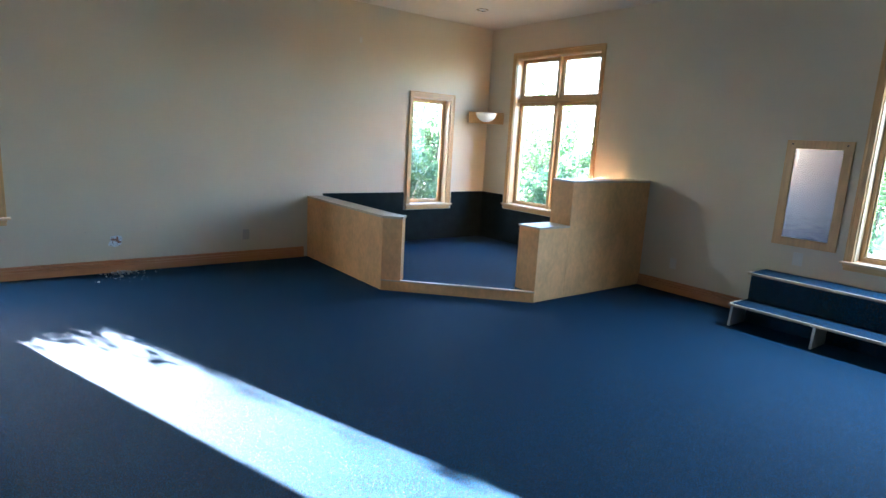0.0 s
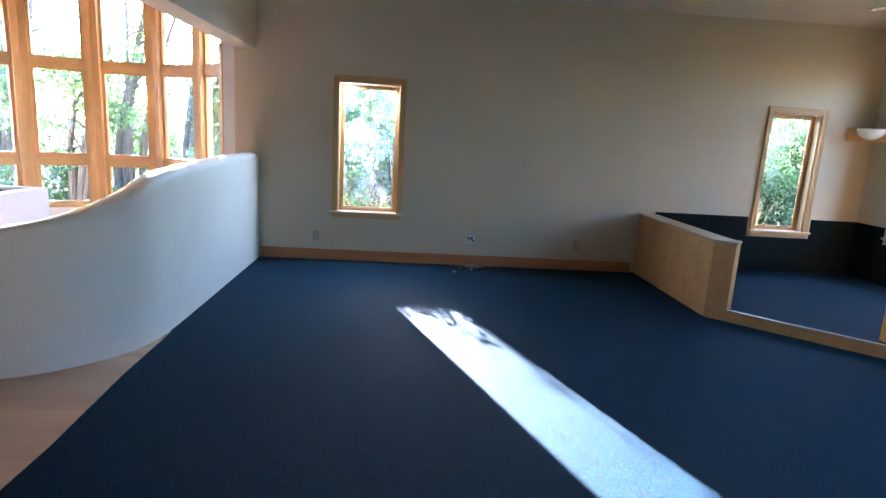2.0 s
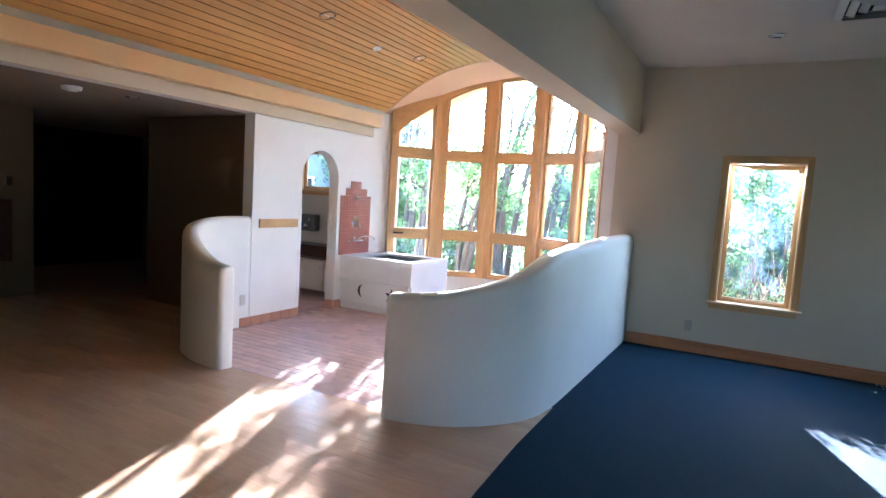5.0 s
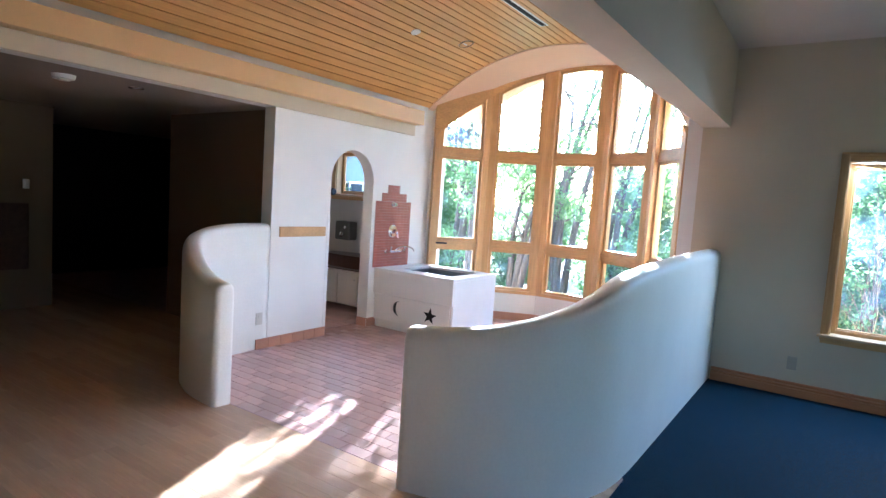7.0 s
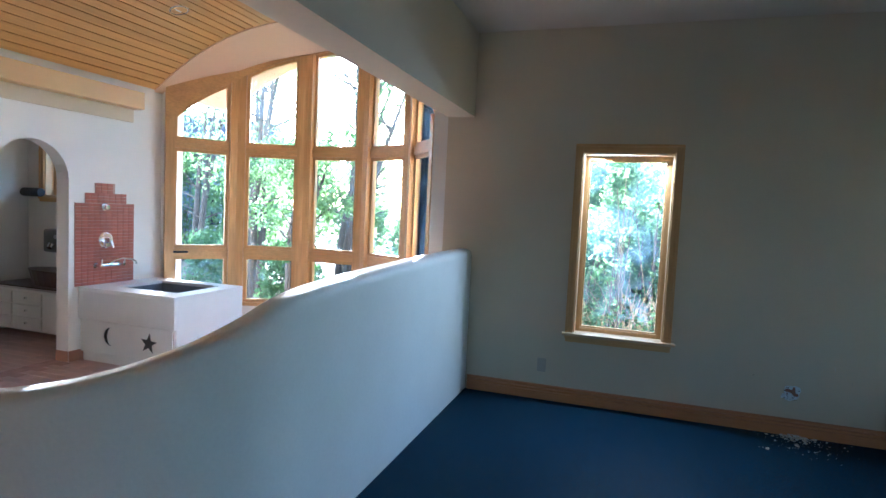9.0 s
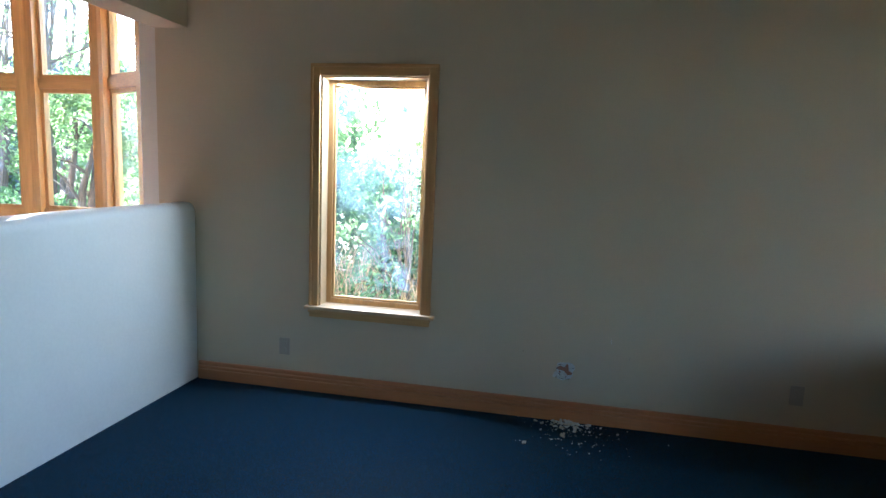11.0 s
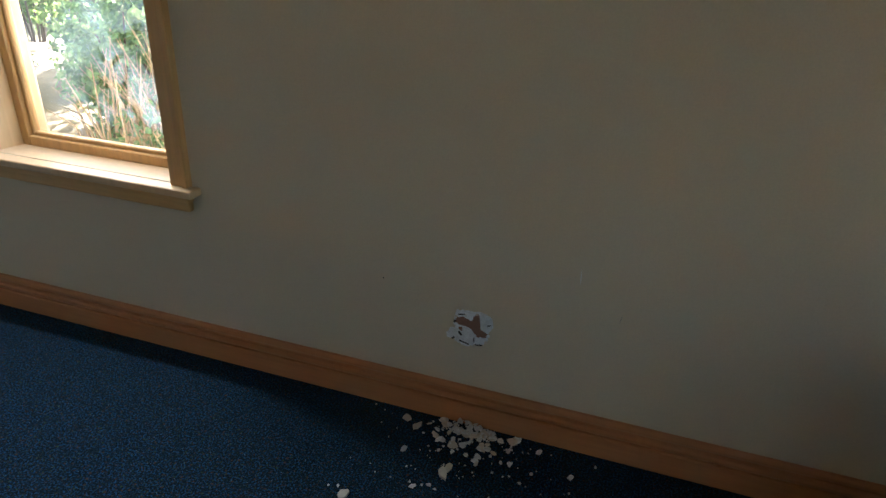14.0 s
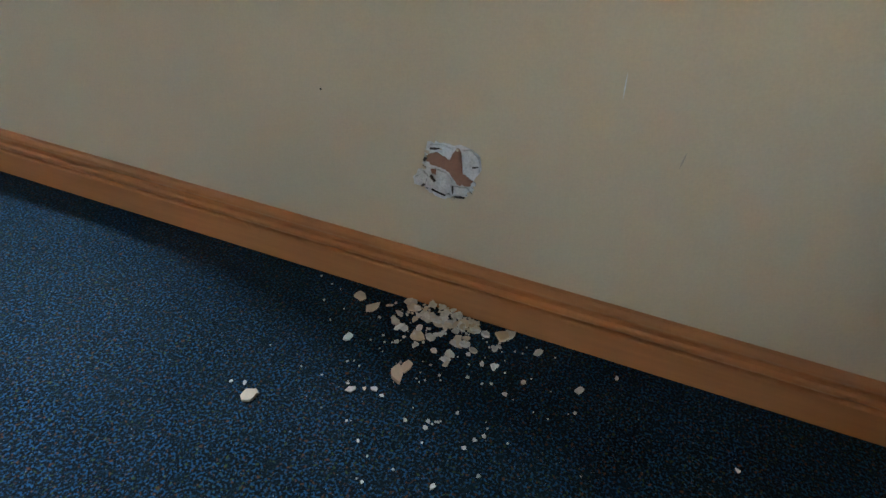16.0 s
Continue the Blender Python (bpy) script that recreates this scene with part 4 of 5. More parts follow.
holed_wall(bm, BX0 - 0.02, BX1 + 0.02, BY_0 - 0.02, BY_1 + 0.02, [(BX0, BX1, BY_0, BY_1)], lambda a, b, c, d: box(bm, a, c, 0.35, b, d, TZ - 0.031))
box(bm, BX0 - 0.02, BY_0 - 0.02, 0.33, BX1 + 0.02, BY_1 + 0.02, 0.35)
part("basin", bm, STEEL, tub, "grey metal basin")
UP = Matrix(((1, 0, 0, 0), (0, 0, 1, 0), (0, 1, 0, 0), (0, 0, 0, 1)))
bm = bmesh.new()
moon = [(0.085 * math.sin(radians(a)) * -1, 0.085 * math.cos(radians(a))) for a in range(0, 181, 12)] + [(-0.050 * math.sin(radians(a)), -0.085 * math.cos(radians(a))) for a in range(12, 169, 12)]
prism(bm, [(-4.63 + x, 0.265 + z) for x, z in moon], TY0 + 0.0085, TY0 + 0.0118, UP)
part("moon_cutout", bm, BLACK, tub, "dark crescent moon cutout")
bm = bmesh.new()
star = [((0.095 if k % 2 == 0 else 0.038) * math.sin(math.pi * k / 5 + 0.1), (0.095 if k % 2 == 0 else 0.038) * math.cos(math.pi * k / 5 + 0.1)) for k in range(10)]
prism(bm, [(-4.19 + x, 0.25 + z) for x, z in star], TY0 + 0.0085, TY0 + 0.0118, UP)
part("star_cutout", bm, BLACK, tub, "dark five-pointed star cutout")

# red tile panel with stepped top, and its fittings
panel = thing("tile_splashback", "stepped panel of small red wall tiles", "splashback", (WEST, 6.41, 0.70))
rows = [(-0.32, 0.345, 0.0, 0.79), (-0.215, 0.225, 0.79, 0.885), (-0.11, 0.115, 0.885, 0.985)]
bm = bmesh.new()
for y0, y1, z0, z1 in rows:
    box(bm, 0.0005, y0, z0 + 0.001, 0.006, y1, z1 + 0.0005)
part("grout_bed", bm, REDGROUT, panel)
TH, TW = 0.0328, 0.066
tile_bm = bmesh.new()
box(tile_bm, 0.0062, 0.0015, 0.0015, 0.0095, TW - 0.0015, TH - 0.0015)
tile_mesh = mesh_of("wall_tile", tile_bm, REDTILE)
for y0, y1, z0, z1 in rows:
    for r in range(round((z1 - z0) / TH)):
        for c in range(round((y1 - y0) / TW)):
            ob = new("wall_tile", tile_mesh)
            ob.parent = panel
            ob.location = (0, y0 + c * TW + 0.002, z0 + r * TH)

AX = lambda y, z, x=0.0095: Matrix.Translation((WEST + x, y, z)) @ pose(0, 0, 0, 0, 90, 0)
t = thing("shower_diverter", "round chrome diverter knob on red tile", "knob")
bm = bmesh.new()
cylinder(bm, 0.032, 0, 0.008, AX(6.40, 1.455), 22)
cylinder(bm, 0.020, 0.008, 0.05, AX(6.40, 1.455), 18, 0.024)
part("knob", soften(bm, 0.003, 2), CHROME, t)
t = thing("shower_valve", "chrome shower valve with lever on red tile", "valve")
bm = bmesh.new()
cylinder(bm, 0.082, 0, 0.012, AX(6.42, 1.13), 28, 0.07)
part("escutcheon", soften(bm, 0.003, 2), CHROME, t)
bm = bmesh.new()
cylinder(bm, 0.03, 0.012, 0.06, AX(6.42, 1.13), 20, 0.022)
tube(bm, [(WEST + 0.062, 6.42, 1.13), (WEST + 0.072, 6.44, 1.10), (WEST + 0.074, 6.45, 1.055)], [0.012, 0.010, 0.008])
part("lever", bm, CHROME, t)
t = thing("wall_faucet", "chrome two-handle wall faucet above the tub", "faucet")
bm = bmesh.new()
tube(bm, [(WEST + 0.05, 6.30, 0.89), (WEST + 0.05, 6.56, 0.89)], 0.017, 12)
for y in (6.30, 6.56):
    cylinder(bm, 0.026, 0, 0.012, AX(y, 0.89), 18)
    cylinder(bm, 0.014, 0.01, 0.05, AX(y, 0.89), 14)
part("body", bm, CHROME, t)
for y in (6.30, 6.56):
    bm = bmesh.new()
    cylinder(bm, 0.02, 0.05, 0.085, AX(y, 0.89), 14, 0.015)
    tube(bm, [(WEST + 0.085, y, 0.89), (WEST + 0.10, y, 0.92), (WEST + 0.105, y, 0.955)], [0.010, 0.008, 0.007], 8)
    part("handle", bm, CHROME, t)
bm = bmesh.new()
tube(bm, [(WEST + 0.05, 6.43, 0.90), (WEST + 0.09, 6.46, 0.94), (WEST + 0.13, 6.50, 0.955), (WEST + 0.19, 6.55, 0.95), (WEST + 0.22, 6.58, 0.925), (WEST + 0.225, 6.585, 0.90)], 0.0085, 10)
part("spout", bm, CHROME, t)

# handrail board, edge guard, base tiles
t = thing("wall_rail_board", "short clear fir board fixed to the white wall", "rail")
bm = bmesh.new()
box(bm, WEST + 0.0005, 4.70, 1.085, WEST + 0.02, 5.30, 1.185)
part("board", soften(bm, 0.004, 2), TRIM_H, t)
t = thing("corner_guard", "white plastic corner guard on the arch edge", "guard")
bm = bmesh.new()
box(bm, WEST + 0.0003, ARCH_Y - ARCH_R - 0.035, 0.10, WEST + 0.004, ARCH_Y - ARCH_R + 0.004, 1.31)
box(bm, WEST - 0.06, ARCH_Y - ARCH_R + 0.0003, 0.10, WEST + 0.0003, ARCH_Y - ARCH_R + 0.004, 1.31)
part("strip", bm, LAMINATE, t)

# washroom behind the arch
cab = thing("washroom_cabinet", "white drawer cabinet under a dark counter", "cabinet")
bm = bmesh.new()
box(bm, -6.86, 6.50, 0.08, -5.24, 6.99, 0.50)
part("body", soften(bm, 0.003, 1), LAMINATE, cab)
for k, z in enumerate((0.10, 0.235, 0.37)):
    for x0, x1 in ((-6.84, -6.42), (-6.40, -5.98)):
        bm = bmesh.new()
        box(bm, x0, 6.482, z, x1, 6.4995, z + 0.125)
        dr = part("drawer_front", soften(bm, 0.003, 1), LAMINATE, cab)
        bm = bmesh.new()
        cylinder(bm, 0.012, 0, 0.022, Matrix.Translation(((x0 + x1) / 2, 6.482, z + 0.07)) @ pose(0, 0, 0, 90), 14)
        part("knob", bm, CHROME, dr)
for x0, x1 in ((-5.96, -5.61), (-5.59, -5.25)):
    bm = bmesh.new()
    box(bm, x0, 6.482, 0.10, x1, 6.4995, 0.495)
    dr = part("door", soften(bm, 0.003, 1), LAMINATE, cab)
    bm = bmesh.new()
    cylinder(bm, 0.012, 0, 0.022, Matrix.Translation((x1 - 0.05 if x0 < -5.8 else x0 + 0.05, 6.482, 0.43)) @ pose(0, 0, 0, 90), 14)
    part("knob", bm, CHROME, dr)
bm = bmesh.new()
box(bm, -6.865, 6.46, 0.502, -5.22, 6.995, 0.53)
tagged(part("washroom_counter", soften(bm, 0.004, 2), LAMINATE), "pale laminate counter in the washroom", "counter")
bm = bmesh.new()
box(bm, -6.865, 6.55, 0.531, -5.22, 6.995, 0.545)
cylinder(bm, 0.3, 0.545, 0.72, Matrix.Translation((-6.0, 6.8, 0)) @ Matrix.Diagonal((1.6, 0.6, 1, 1)), 28, 0.34)
tagged(part("washroom_sink", soften(bm, 0.004, 2), DARKTOP), "dark brown raised counter shelf in the washroom", "sink")
t = thing("hand_dryer", "grey metal hand dryer with chrome nozzle", "hand dryer", (-6.28, 7.0, 1.03))
bm = bmesh.new()
box(bm, -0.14, -0.17, -0.13, 0.14, -0.001, 0.13)
part("housing", soften(bm, 0.03, 4), DRYER, t, "", True)
bm = bmesh.new()
tube(bm, [(0.04, -0.16, -0.03), (0.04, -0.21, -0.04), (0.05, -0.235, -0.075)], [0.032, 0.032, 0.028], 14)
part("nozzle", bm, CHROME, t)
bm = bmesh.new()
cylinder(bm, 0.022, 0, 0.015, Matrix.Translation((0.07, -0.17, 0.05)) @ pose(0, 0, 0, 90), 14)
part("button", bm, CHROME, t)
bm = bmesh.new()
box(bm, -6.865, 6.985, 1.49, -5.2, 6.999, 1.515)
setting("trim_washroom", soften(bm, 0.003, 1), LAMINATE, "pale ledge strip on the washroom wall", "trim")
t = thing("towel_roll", "dark plastic dispenser on the washroom ledge", "dispenser", (-6.70, 6.9, 1.516))
bm = bmesh.new()
cylinder(bm, 0.05, -0.14, 0.14, Matrix.Translation((0, 0.02, 0.05)) @ pose(0, 0, 0, 0, 90, 0), 18)
part("roll", soften(bm, 0.008, 2), RUBBER, t)

# hallway
t = thing("hall_board", "dark low board on the hallway wall", "board", (FAR, 3.2, 0.45))
bm = bmesh.new()
box(bm, 0.001, -0.5, 0, 0.03, 0.5, 0.75)
part("panel", soften(bm, 0.004, 1), material("dark_cork", (0.10, 0.05, 0.035), 0.85, dark=0.7, scale=20), t)
t = thing("hall_switch", "small metal switch plate on the hallway wall", "switch", (FAR, 3.68, 1.42))
bm = bmesh.new()
box(bm, 0.0005, -0.035, -0.055, 0.008, 0.035, 0.055)
part("plate", soften(bm, 0.002, 1), CHROME, t)

# small marks in the paint
def scuff(x, z, length, width, lean, mat, label):
    t = thing("wall_scuff", label, "scuff", (x, NORTH, z))
    b = bmesh.new()
    n = 9
    up = [(width * math.sin(math.pi * k / (n - 1)) * 0.5 + lean * length * k / (n - 1), length * (k / (n - 1) - 0.5)) for k in range(n)]
    down = [(-width * math.sin(math.pi * k / (n - 1)) * 0.5 + lean * length * k / (n - 1), length * (k / (n - 1) - 0.5)) for k in range(n - 2, 0, -1)]
    prism(b, up + down, -0.0009, 0.0005, UP)
    part("mark", b, mat, t)


scuff(1.380, 0.541, 0.045, 0.0022, -0.08, GYPSUM, "thin pale scratch in the cream paint")
scuff(0.846, 0.428, 0.005, 0.004, 0.0, RUBBER, "tiny dark dent in the cream paint")
scuff(1.492, 0.443, 0.030, 0.0025, 0.1, TANPLATE, "faint grey scuff in the cream paint")

# ---- hole in the wall and its rubble ----
rng = random.Random(7)
HX, HZ = 1.111, 0.324
hole = thing("wall_damage", "broken plaster patch showing torn brown paper", "wall damage", (HX, NORTH, HZ))


def torn(keys, seed, wild=0.0016, steps=5):
    """A ragged closed outline through a few corners."""
    r = random.Random(seed)
    out = []
    for (x0, z0), (x1, z1) in zip(keys, keys[1:] + keys[:1]):
        for k in range(steps):
            f = k / steps
            w = wild * (0.35 if k == 0 else 1)
            out.append((x0 + (x1 - x0) * f + r.uniform(-w, w), z0 + (z1 - z0) * f + r.uniform(-w, w)))
    return out


def scrap(name, keys, near, far, mat, label, seed, wild=0.0016):
    """One ragged layer of the broken wall, far and near its depths before the wall face."""
    b = bmesh.new()
    prism(b, torn(keys, seed, wild), -near, -far, UP)
    bmesh.ops.triangulate(b, faces=[f for f in b.faces if len(f.verts) > 4])
    return part(name, b, mat, hole, label)


scrap("gypsum_core", [(-0.046, 0.050), (-0.016, 0.055), (0.033, 0.056), (0.055, 0.042), (0.060, 0.018), (0.048, -0.010), (0.046, -0.038), (0.010, -0.057), (-0.026, -0.060), (-0.046, -0.045), (-0.069, -0.045), (-0.071, -0.027), (-0.051, 0.000)], 0.0012, 0.0004, GYPSUM, "crumbled white gypsum", 3, 0.003)
scrap("torn_paper", [(-0.050, 0.012), (-0.044, 0.026), (-0.025, 0.033), (0.000, 0.023), (0.006, 0.042), (0.014, 0.051), (0.022, 0.039), (0.025, 0.005), (0.048, -0.009), (0.043, -0.020), (0.019, -0.024), (0.006, -0.009), (-0.006, 0.002), (-0.034, 0.005)], 0.0022, 0.0013, PAPER, "torn brown paper facing", 5)
scrap("torn_paper", [(-0.037, -0.004), (-0.026, -0.002), (-0.026, -0.014), (-0.034, -0.012)], 0.0021, 0.0013, PAPER, "torn brown paper facing", 6, 0.001)
# lifted flaps of paper-faced plaster around the brown tear
scrap("plaster_flap", [(0.023, 0.050), (0.040, 0.054), (0.056, 0.036), (0.058, 0.014), (0.047, -0.004), (0.028, 0.004), (0.026, 0.034)], 0.0058, 0.0014, GYPSUM, "lifted pale plaster flap", 11, 0.0012)
scrap("plaster_flap", [(-0.041, 0.046), (-0.014, 0.051), (0.004, 0.047), (0.002, 0.030), (-0.008, 0.029), (-0.022, 0.037), (-0.040, 0.030)], 0.0050, 0.0014, GYPSUM, "lifted pale plaster flap", 12, 0.0012)
scrap("plaster_flap", [(-0.024, -0.001), (-0.006, -0.002), (0.006, -0.014), (0.008, -0.034), (-0.004, -0.046), (-0.026, -0.042), (-0.022, -0.018)], 0.0054, 0.0015, GYPSUM, "lifted pale plaster flap", 13, 0.0012)
scrap("plaster_flap", [(0.012, -0.028), (0.040, -0.024), (0.044, -0.034), (0.030, -0.044), (0.014, -0.044)], 0.0046, 0.0014, GYPSUM, "lifted pale plaster flap", 14, 0.0012)
scrap("plaster_flap", [(-0.066, -0.026), (-0.050, -0.010), (-0.040, -0.020), (-0.046, -0.038), (-0.062, -0.040)], 0.0062, 0.0014, GYPSUM, "lifted pale plaster flap", 15, 0.0014)
# dark slivers that paint the shadow in gaps behind the lifted pieces
for k, keys in enumerate(([(-0.053, -0.041), (-0.047, -0.034), (-0.045, -0.040), (-0.050, -0.044)], [(-0.040, 0.041), (-0.020, 0.045), (-0.021, 0.0425), (-0.038, 0.037)], [(-0.031, -0.044), (-0.014, -0.049), (-0.002, -0.051), (-0.004, -0.0525), (-0.030, -0.046)], [(0.010, -0.026), (0.0125, -0.038), (0.0115, -0.044), (0.0095, -0.036)], [(0.044, 0.022), (0.056, 0.026), (0.054, 0.023), (0.045, 0.020)], [(0.016, -0.047), (0.036, -0.046), (0.034, -0.048), (0.018, -0.0495)], [(-0.034, -0.014), (-0.025, -0.026), (-0.028, -0.028), (-0.036, -0.018)], [(-0.052, 0.013), (-0.048, 0.022), (-0.045, 0.016), (-0.048, 0.010)])):
    scrap("crack_shadow", keys, 0.0063, 0.0022, GAP, "dark sliver for the shadow in a crack at the broken rim", 20 + k, 0.0007)
for k in range(30):
    a = 2 * math.pi * k / 30
    rr = 1 / max(abs(math.cos(a)), abs(math.sin(a))) ** 0.55
    bm = bmesh.new()
    size = rng.uniform(0.003, 0.007)
    cx, cz = 0.052 * rr * math.cos(a) * rng.uniform(0.88, 1.05) - 0.003, 0.050 * rr * math.sin(a) * rng.uniform(0.88, 1.05) - 0.003
    n = rng.randint(5, 7)
    prism(bm, [(cx + size * rng.uniform(0.5, 1.0) * math.cos(6.2832 * j / n), cz + size * 0.75 * rng.uniform(0.5, 1.0) * math.sin(6.2832 * j / n)) for j in range(n)], -rng.uniform(0.002, 0.006), -0.0003, UP)
    part("plaster_flake", bm, GYPSUM if k % 3 else CHIPPAINT, hole)


def chip(x, y, s, mat, seed, z=0.0, lift=0.0):
    r = random.Random(seed)
    b = bmesh.new()
    n = r.randint(5, 8)
    pts = [(s * r.uniform(0.38, 1.05) * math.cos(2 * math.pi * k / n), s * 0.85 * r.uniform(0.38, 1.05) * math.sin(2 * math.pi * k / n)) for k in range(n)]
    prism(b, pts, 0.0, max(0.0018, s * r.uniform(0.15, 0.4)))
    ob = part("plaster_chip", b, mat)
    ob.matrix_world = pose(x, y, z + 0.001, r.uniform(-lift, lift), r.uniform(-lift, lift), r.uniform(0, 360))
    return tagged(ob, "broken plaster chip lying on the carpet" if mat is CHIP else "cream-painted plaster chip lying on the carpet", "debris", "rubble below the hole")


BIG = ((0.951, 6.932, 0.023), (0.993, 6.911, 0.021), (1.074, 6.945, 0.020), (1.272, 6.945, 0.019), (1.113, 6.763, 0.027), (0.900, 6.609, 0.019), (1.113, 6.874, 0.022), (1.186, 6.940, 0.021), (1.210, 6.942, 0.021), (1.137, 6.922, 0.020), (1.195, 6.890, 0.018), (1.125, 6.789, 0.017))
SMALL = ((1.285, 6.955, 0.018), (1.353, 6.930, 0.013), (0.988, 6.810, 0.014), (1.185, 6.837, 0.015), (1.265, 6.904, 0.010), (1.279, 6.857, 0.011), (1.342, 6.844, 0.007), (1.316, 6.802, 0.008), (1.446, 6.869, 0.013), (1.054, 6.698, 0.011), (1.075, 6.708, 0.006), (1.111, 6.707, 0.006), (1.171, 6.676, 0.006), (1.210, 6.689, 0.006), (1.296, 6.686, 0.006), (1.508, 6.930, 0.006), (1.726, 6.808, 0.007), (1.261, 6.577, 0.007), (0.873, 6.632, 0.006), (0.842, 6.955, 0.006))
for k, (x, y, s) in enumerate(BIG):
    chip(x, y, s, CHIPPAINT, 100 + k, 0.0, 8)
for k, (x, y, s) in enumerate(SMALL):
    chip(x, y, s, CHIP, 130 + k, 0.0, 8)
for k in range(120):
    x, y = rng.gauss(1.145, 0.05), NORTH - 0.025 - abs(rng.gauss(0.0, 0.055))
    chip(x, y, rng.uniform(0.004, 0.015), CHIP if rng.random() < 0.78 else CHIPPAINT, 200 + k, rng.uniform(0.0, 0.016) * max(0, 1 - abs(x - 1.145) / 0.12), 28)
for k in range(120):
    x, y = rng.gauss(1.17, 0.15), NORTH - 0.04 - abs(rng.gauss(0.0, 0.17))
    chip(x, y, min(0.009, 0.0016 + rng.expovariate(1 / 0.0018)), CHIP, 400 + k, 0.0, 8)


# ---- outside ----
bm = bmesh.new()
bmesh.ops.create_grid(bm, x_segments=60, y_segments=60, size=600)
for v in bm.verts:
    v.co.z = -0.32
setting("ground", bm, SOIL, "dry grassy ground outside the building", "ground")


def leaf_cloud(bm, centre, size, count, leaf, r):
    """Many small bent leaves spread through an uneven cloud."""
    for k in range(count):
        d = Vector((r.gauss(0, 1), r.gauss(0, 1), r.gauss(0, 1))).normalized() * r.uniform(0.35, 1.0) ** 0.6
        c = Vector(centre) + Vector((d.x * size[0], d.y * size[1], d.z * size[2]))
        if c.z < -0.3:
            continue
        q = Euler((r.uniform(-1.2, 1.2), r.uniform(-1.2, 1.2), r.uniform(0, 6.28))).to_matrix()
        s = leaf * r.uniform(0.6, 1.4)
        vs = [bm.verts.new(c + q @ Vector(v) * s) for v in ((-0.5, 0, 0), (0, -0.28, 0.06), (0.55, 0, 0), (0, 0.28, 0.06))]
        bm.faces.new((vs[0], vs[1], vs[2]))
        bm.faces.new((vs[0], vs[2], vs[3]))


def shrub(x, y, w, h, seed, label, mat=LEAF, count=4200, leaf=0.075):
    r = random.Random(seed)
    t = thing("shrub", label, "shrub", (x, y, -0.32))
    b = bmesh.new()
    for k in range(7):
        a = r.uniform(0, 6.28)
        top = Vector((math.cos(a) * w * 0.4, math.sin(a) * w * 0.3, h * r.uniform(0.6, 0.9)))
        tube(b, [(0.1 * math.cos(a), 0.1 * math.sin(a), -0.02), top * 0.5 + Vector((r.uniform(-0.1, 0.1), r.uniform(-0.1, 0.1), 0)), top], [0.022, 0.014, 0.005], 6)
    part("stems", b, BARK, t)
    b = bmesh.new()
    clumps = 9
    for k in range(clumps):
        c = (r.uniform(-w, w) * 0.6, r.uniform(-w, w) * 0.35, h * r.uniform(0.2, 0.85))
        leaf_cloud(b, c, (w * r.uniform(0.3, 0.5), w * r.uniform(0.25, 0.4), h * r.uniform(0.16, 0.3)), count // clumps, leaf, r)
    part("foliage", b, mat, t)
    return t


def tree(x, y, h, seed, label, crown=(1.6, 1.6, 1.3), count=2300, leaf=0.085, lean=(0.3, 0.1), first=0.35):
    r = random.Random(seed)
    t = thing("tree", label, "tree", (x, y, -0.32))
    b = bmesh.new()
    for k in range(3):
        dx, dy = lean[0] + r.uniform(-0.35, 0.35), lean[1] + r.uniform(-0.25, 0.25)
        pts = [(0.12 * k - 0.12 + dx * f * f * h * 0.35 + r.uniform(-0.04, 0.04), r.uniform(-0.04, 0.04) + dy * f * h * 0.3, f * h * 0.85 - 0.02) for f in (0, 0.2, 0.4, 0.6, 0.8, 1.0)]
        tube(b, pts, [0.085, 0.072, 0.06, 0.045, 0.03, 0.012], 9)
        for j in range(7):
            f = r.uniform(0.3, 0.95)
            i = min(int(f * 5), 4)
            p = Vector(pts[i]).lerp(Vector(pts[i + 1]), f * 5 - i)
            d = Vector((r.uniform(-1, 1), r.uniform(-1, 1), r.uniform(0.1, 0.8))).normalized() * h * r.uniform(0.14, 0.26)
            tube(b, [p, p + d * 0.5 + Vector((0, 0, 0.05)), p + d], [0.024, 0.014, 0.005], 6)
    part("trunk", b, BARK, t)
    b = bmesh.new()
    for k in range(16):
        c = (lean[0] * h * 0.3 + r.uniform(-1, 1) * crown[0], r.uniform(-1, 1) * crown[1], h * r.uniform(first, 1.0))
        leaf_cloud(b, c, (crown[0] * 0.34, crown[1] * 0.34, crown[2] * 0.30), count // 16, leaf, r)
    part("crown", b, LEAF_TREE, t)
    return t


tree(-6.4, 10.6, 5.6, 11, "leafy multi-stemmed tree outside the bow window", crown=(1.3, 1.5, 1.3), count=3800, leaf=0.07, lean=(0.25, 0.0))
tree(-5.0, 11.6, 5.2, 14, "leafy multi-stemmed tree outside the bow window", crown=(1.3, 1.1, 1.5), leaf=0.06, count=4200, first=0.3)
tree(-5.6, 12.4, 5.6, 15, "leafy multi-stemmed tree outside the bow window", crown=(1.6, 1.4, 1.5), leaf=0.06, count=3200, first=0.3)
tree(-4.6, 13.5, 6.5, 12, "leafy multi-stemmed tree outside the bow window", crown=(2.0, 1.8, 1.6))
tree(-5.0, 9.7, 2.85, 17, "young leafy tree close to the bow window", crown=(0.95, 0.6, 0.8), count=5600, leaf=0.06, lean=(0.1, 0.0), first=0.52)
shrub(-0.7, 9.9, 0.8, 1.9, 28, "dense leafy shrub outside the window", LEAF, 5200, 0.07)
shrub(-0.6, 8.95, 0.36, 2.15, 29, "slender leafy shrub outside the window", LEAF, 1000, 0.06)
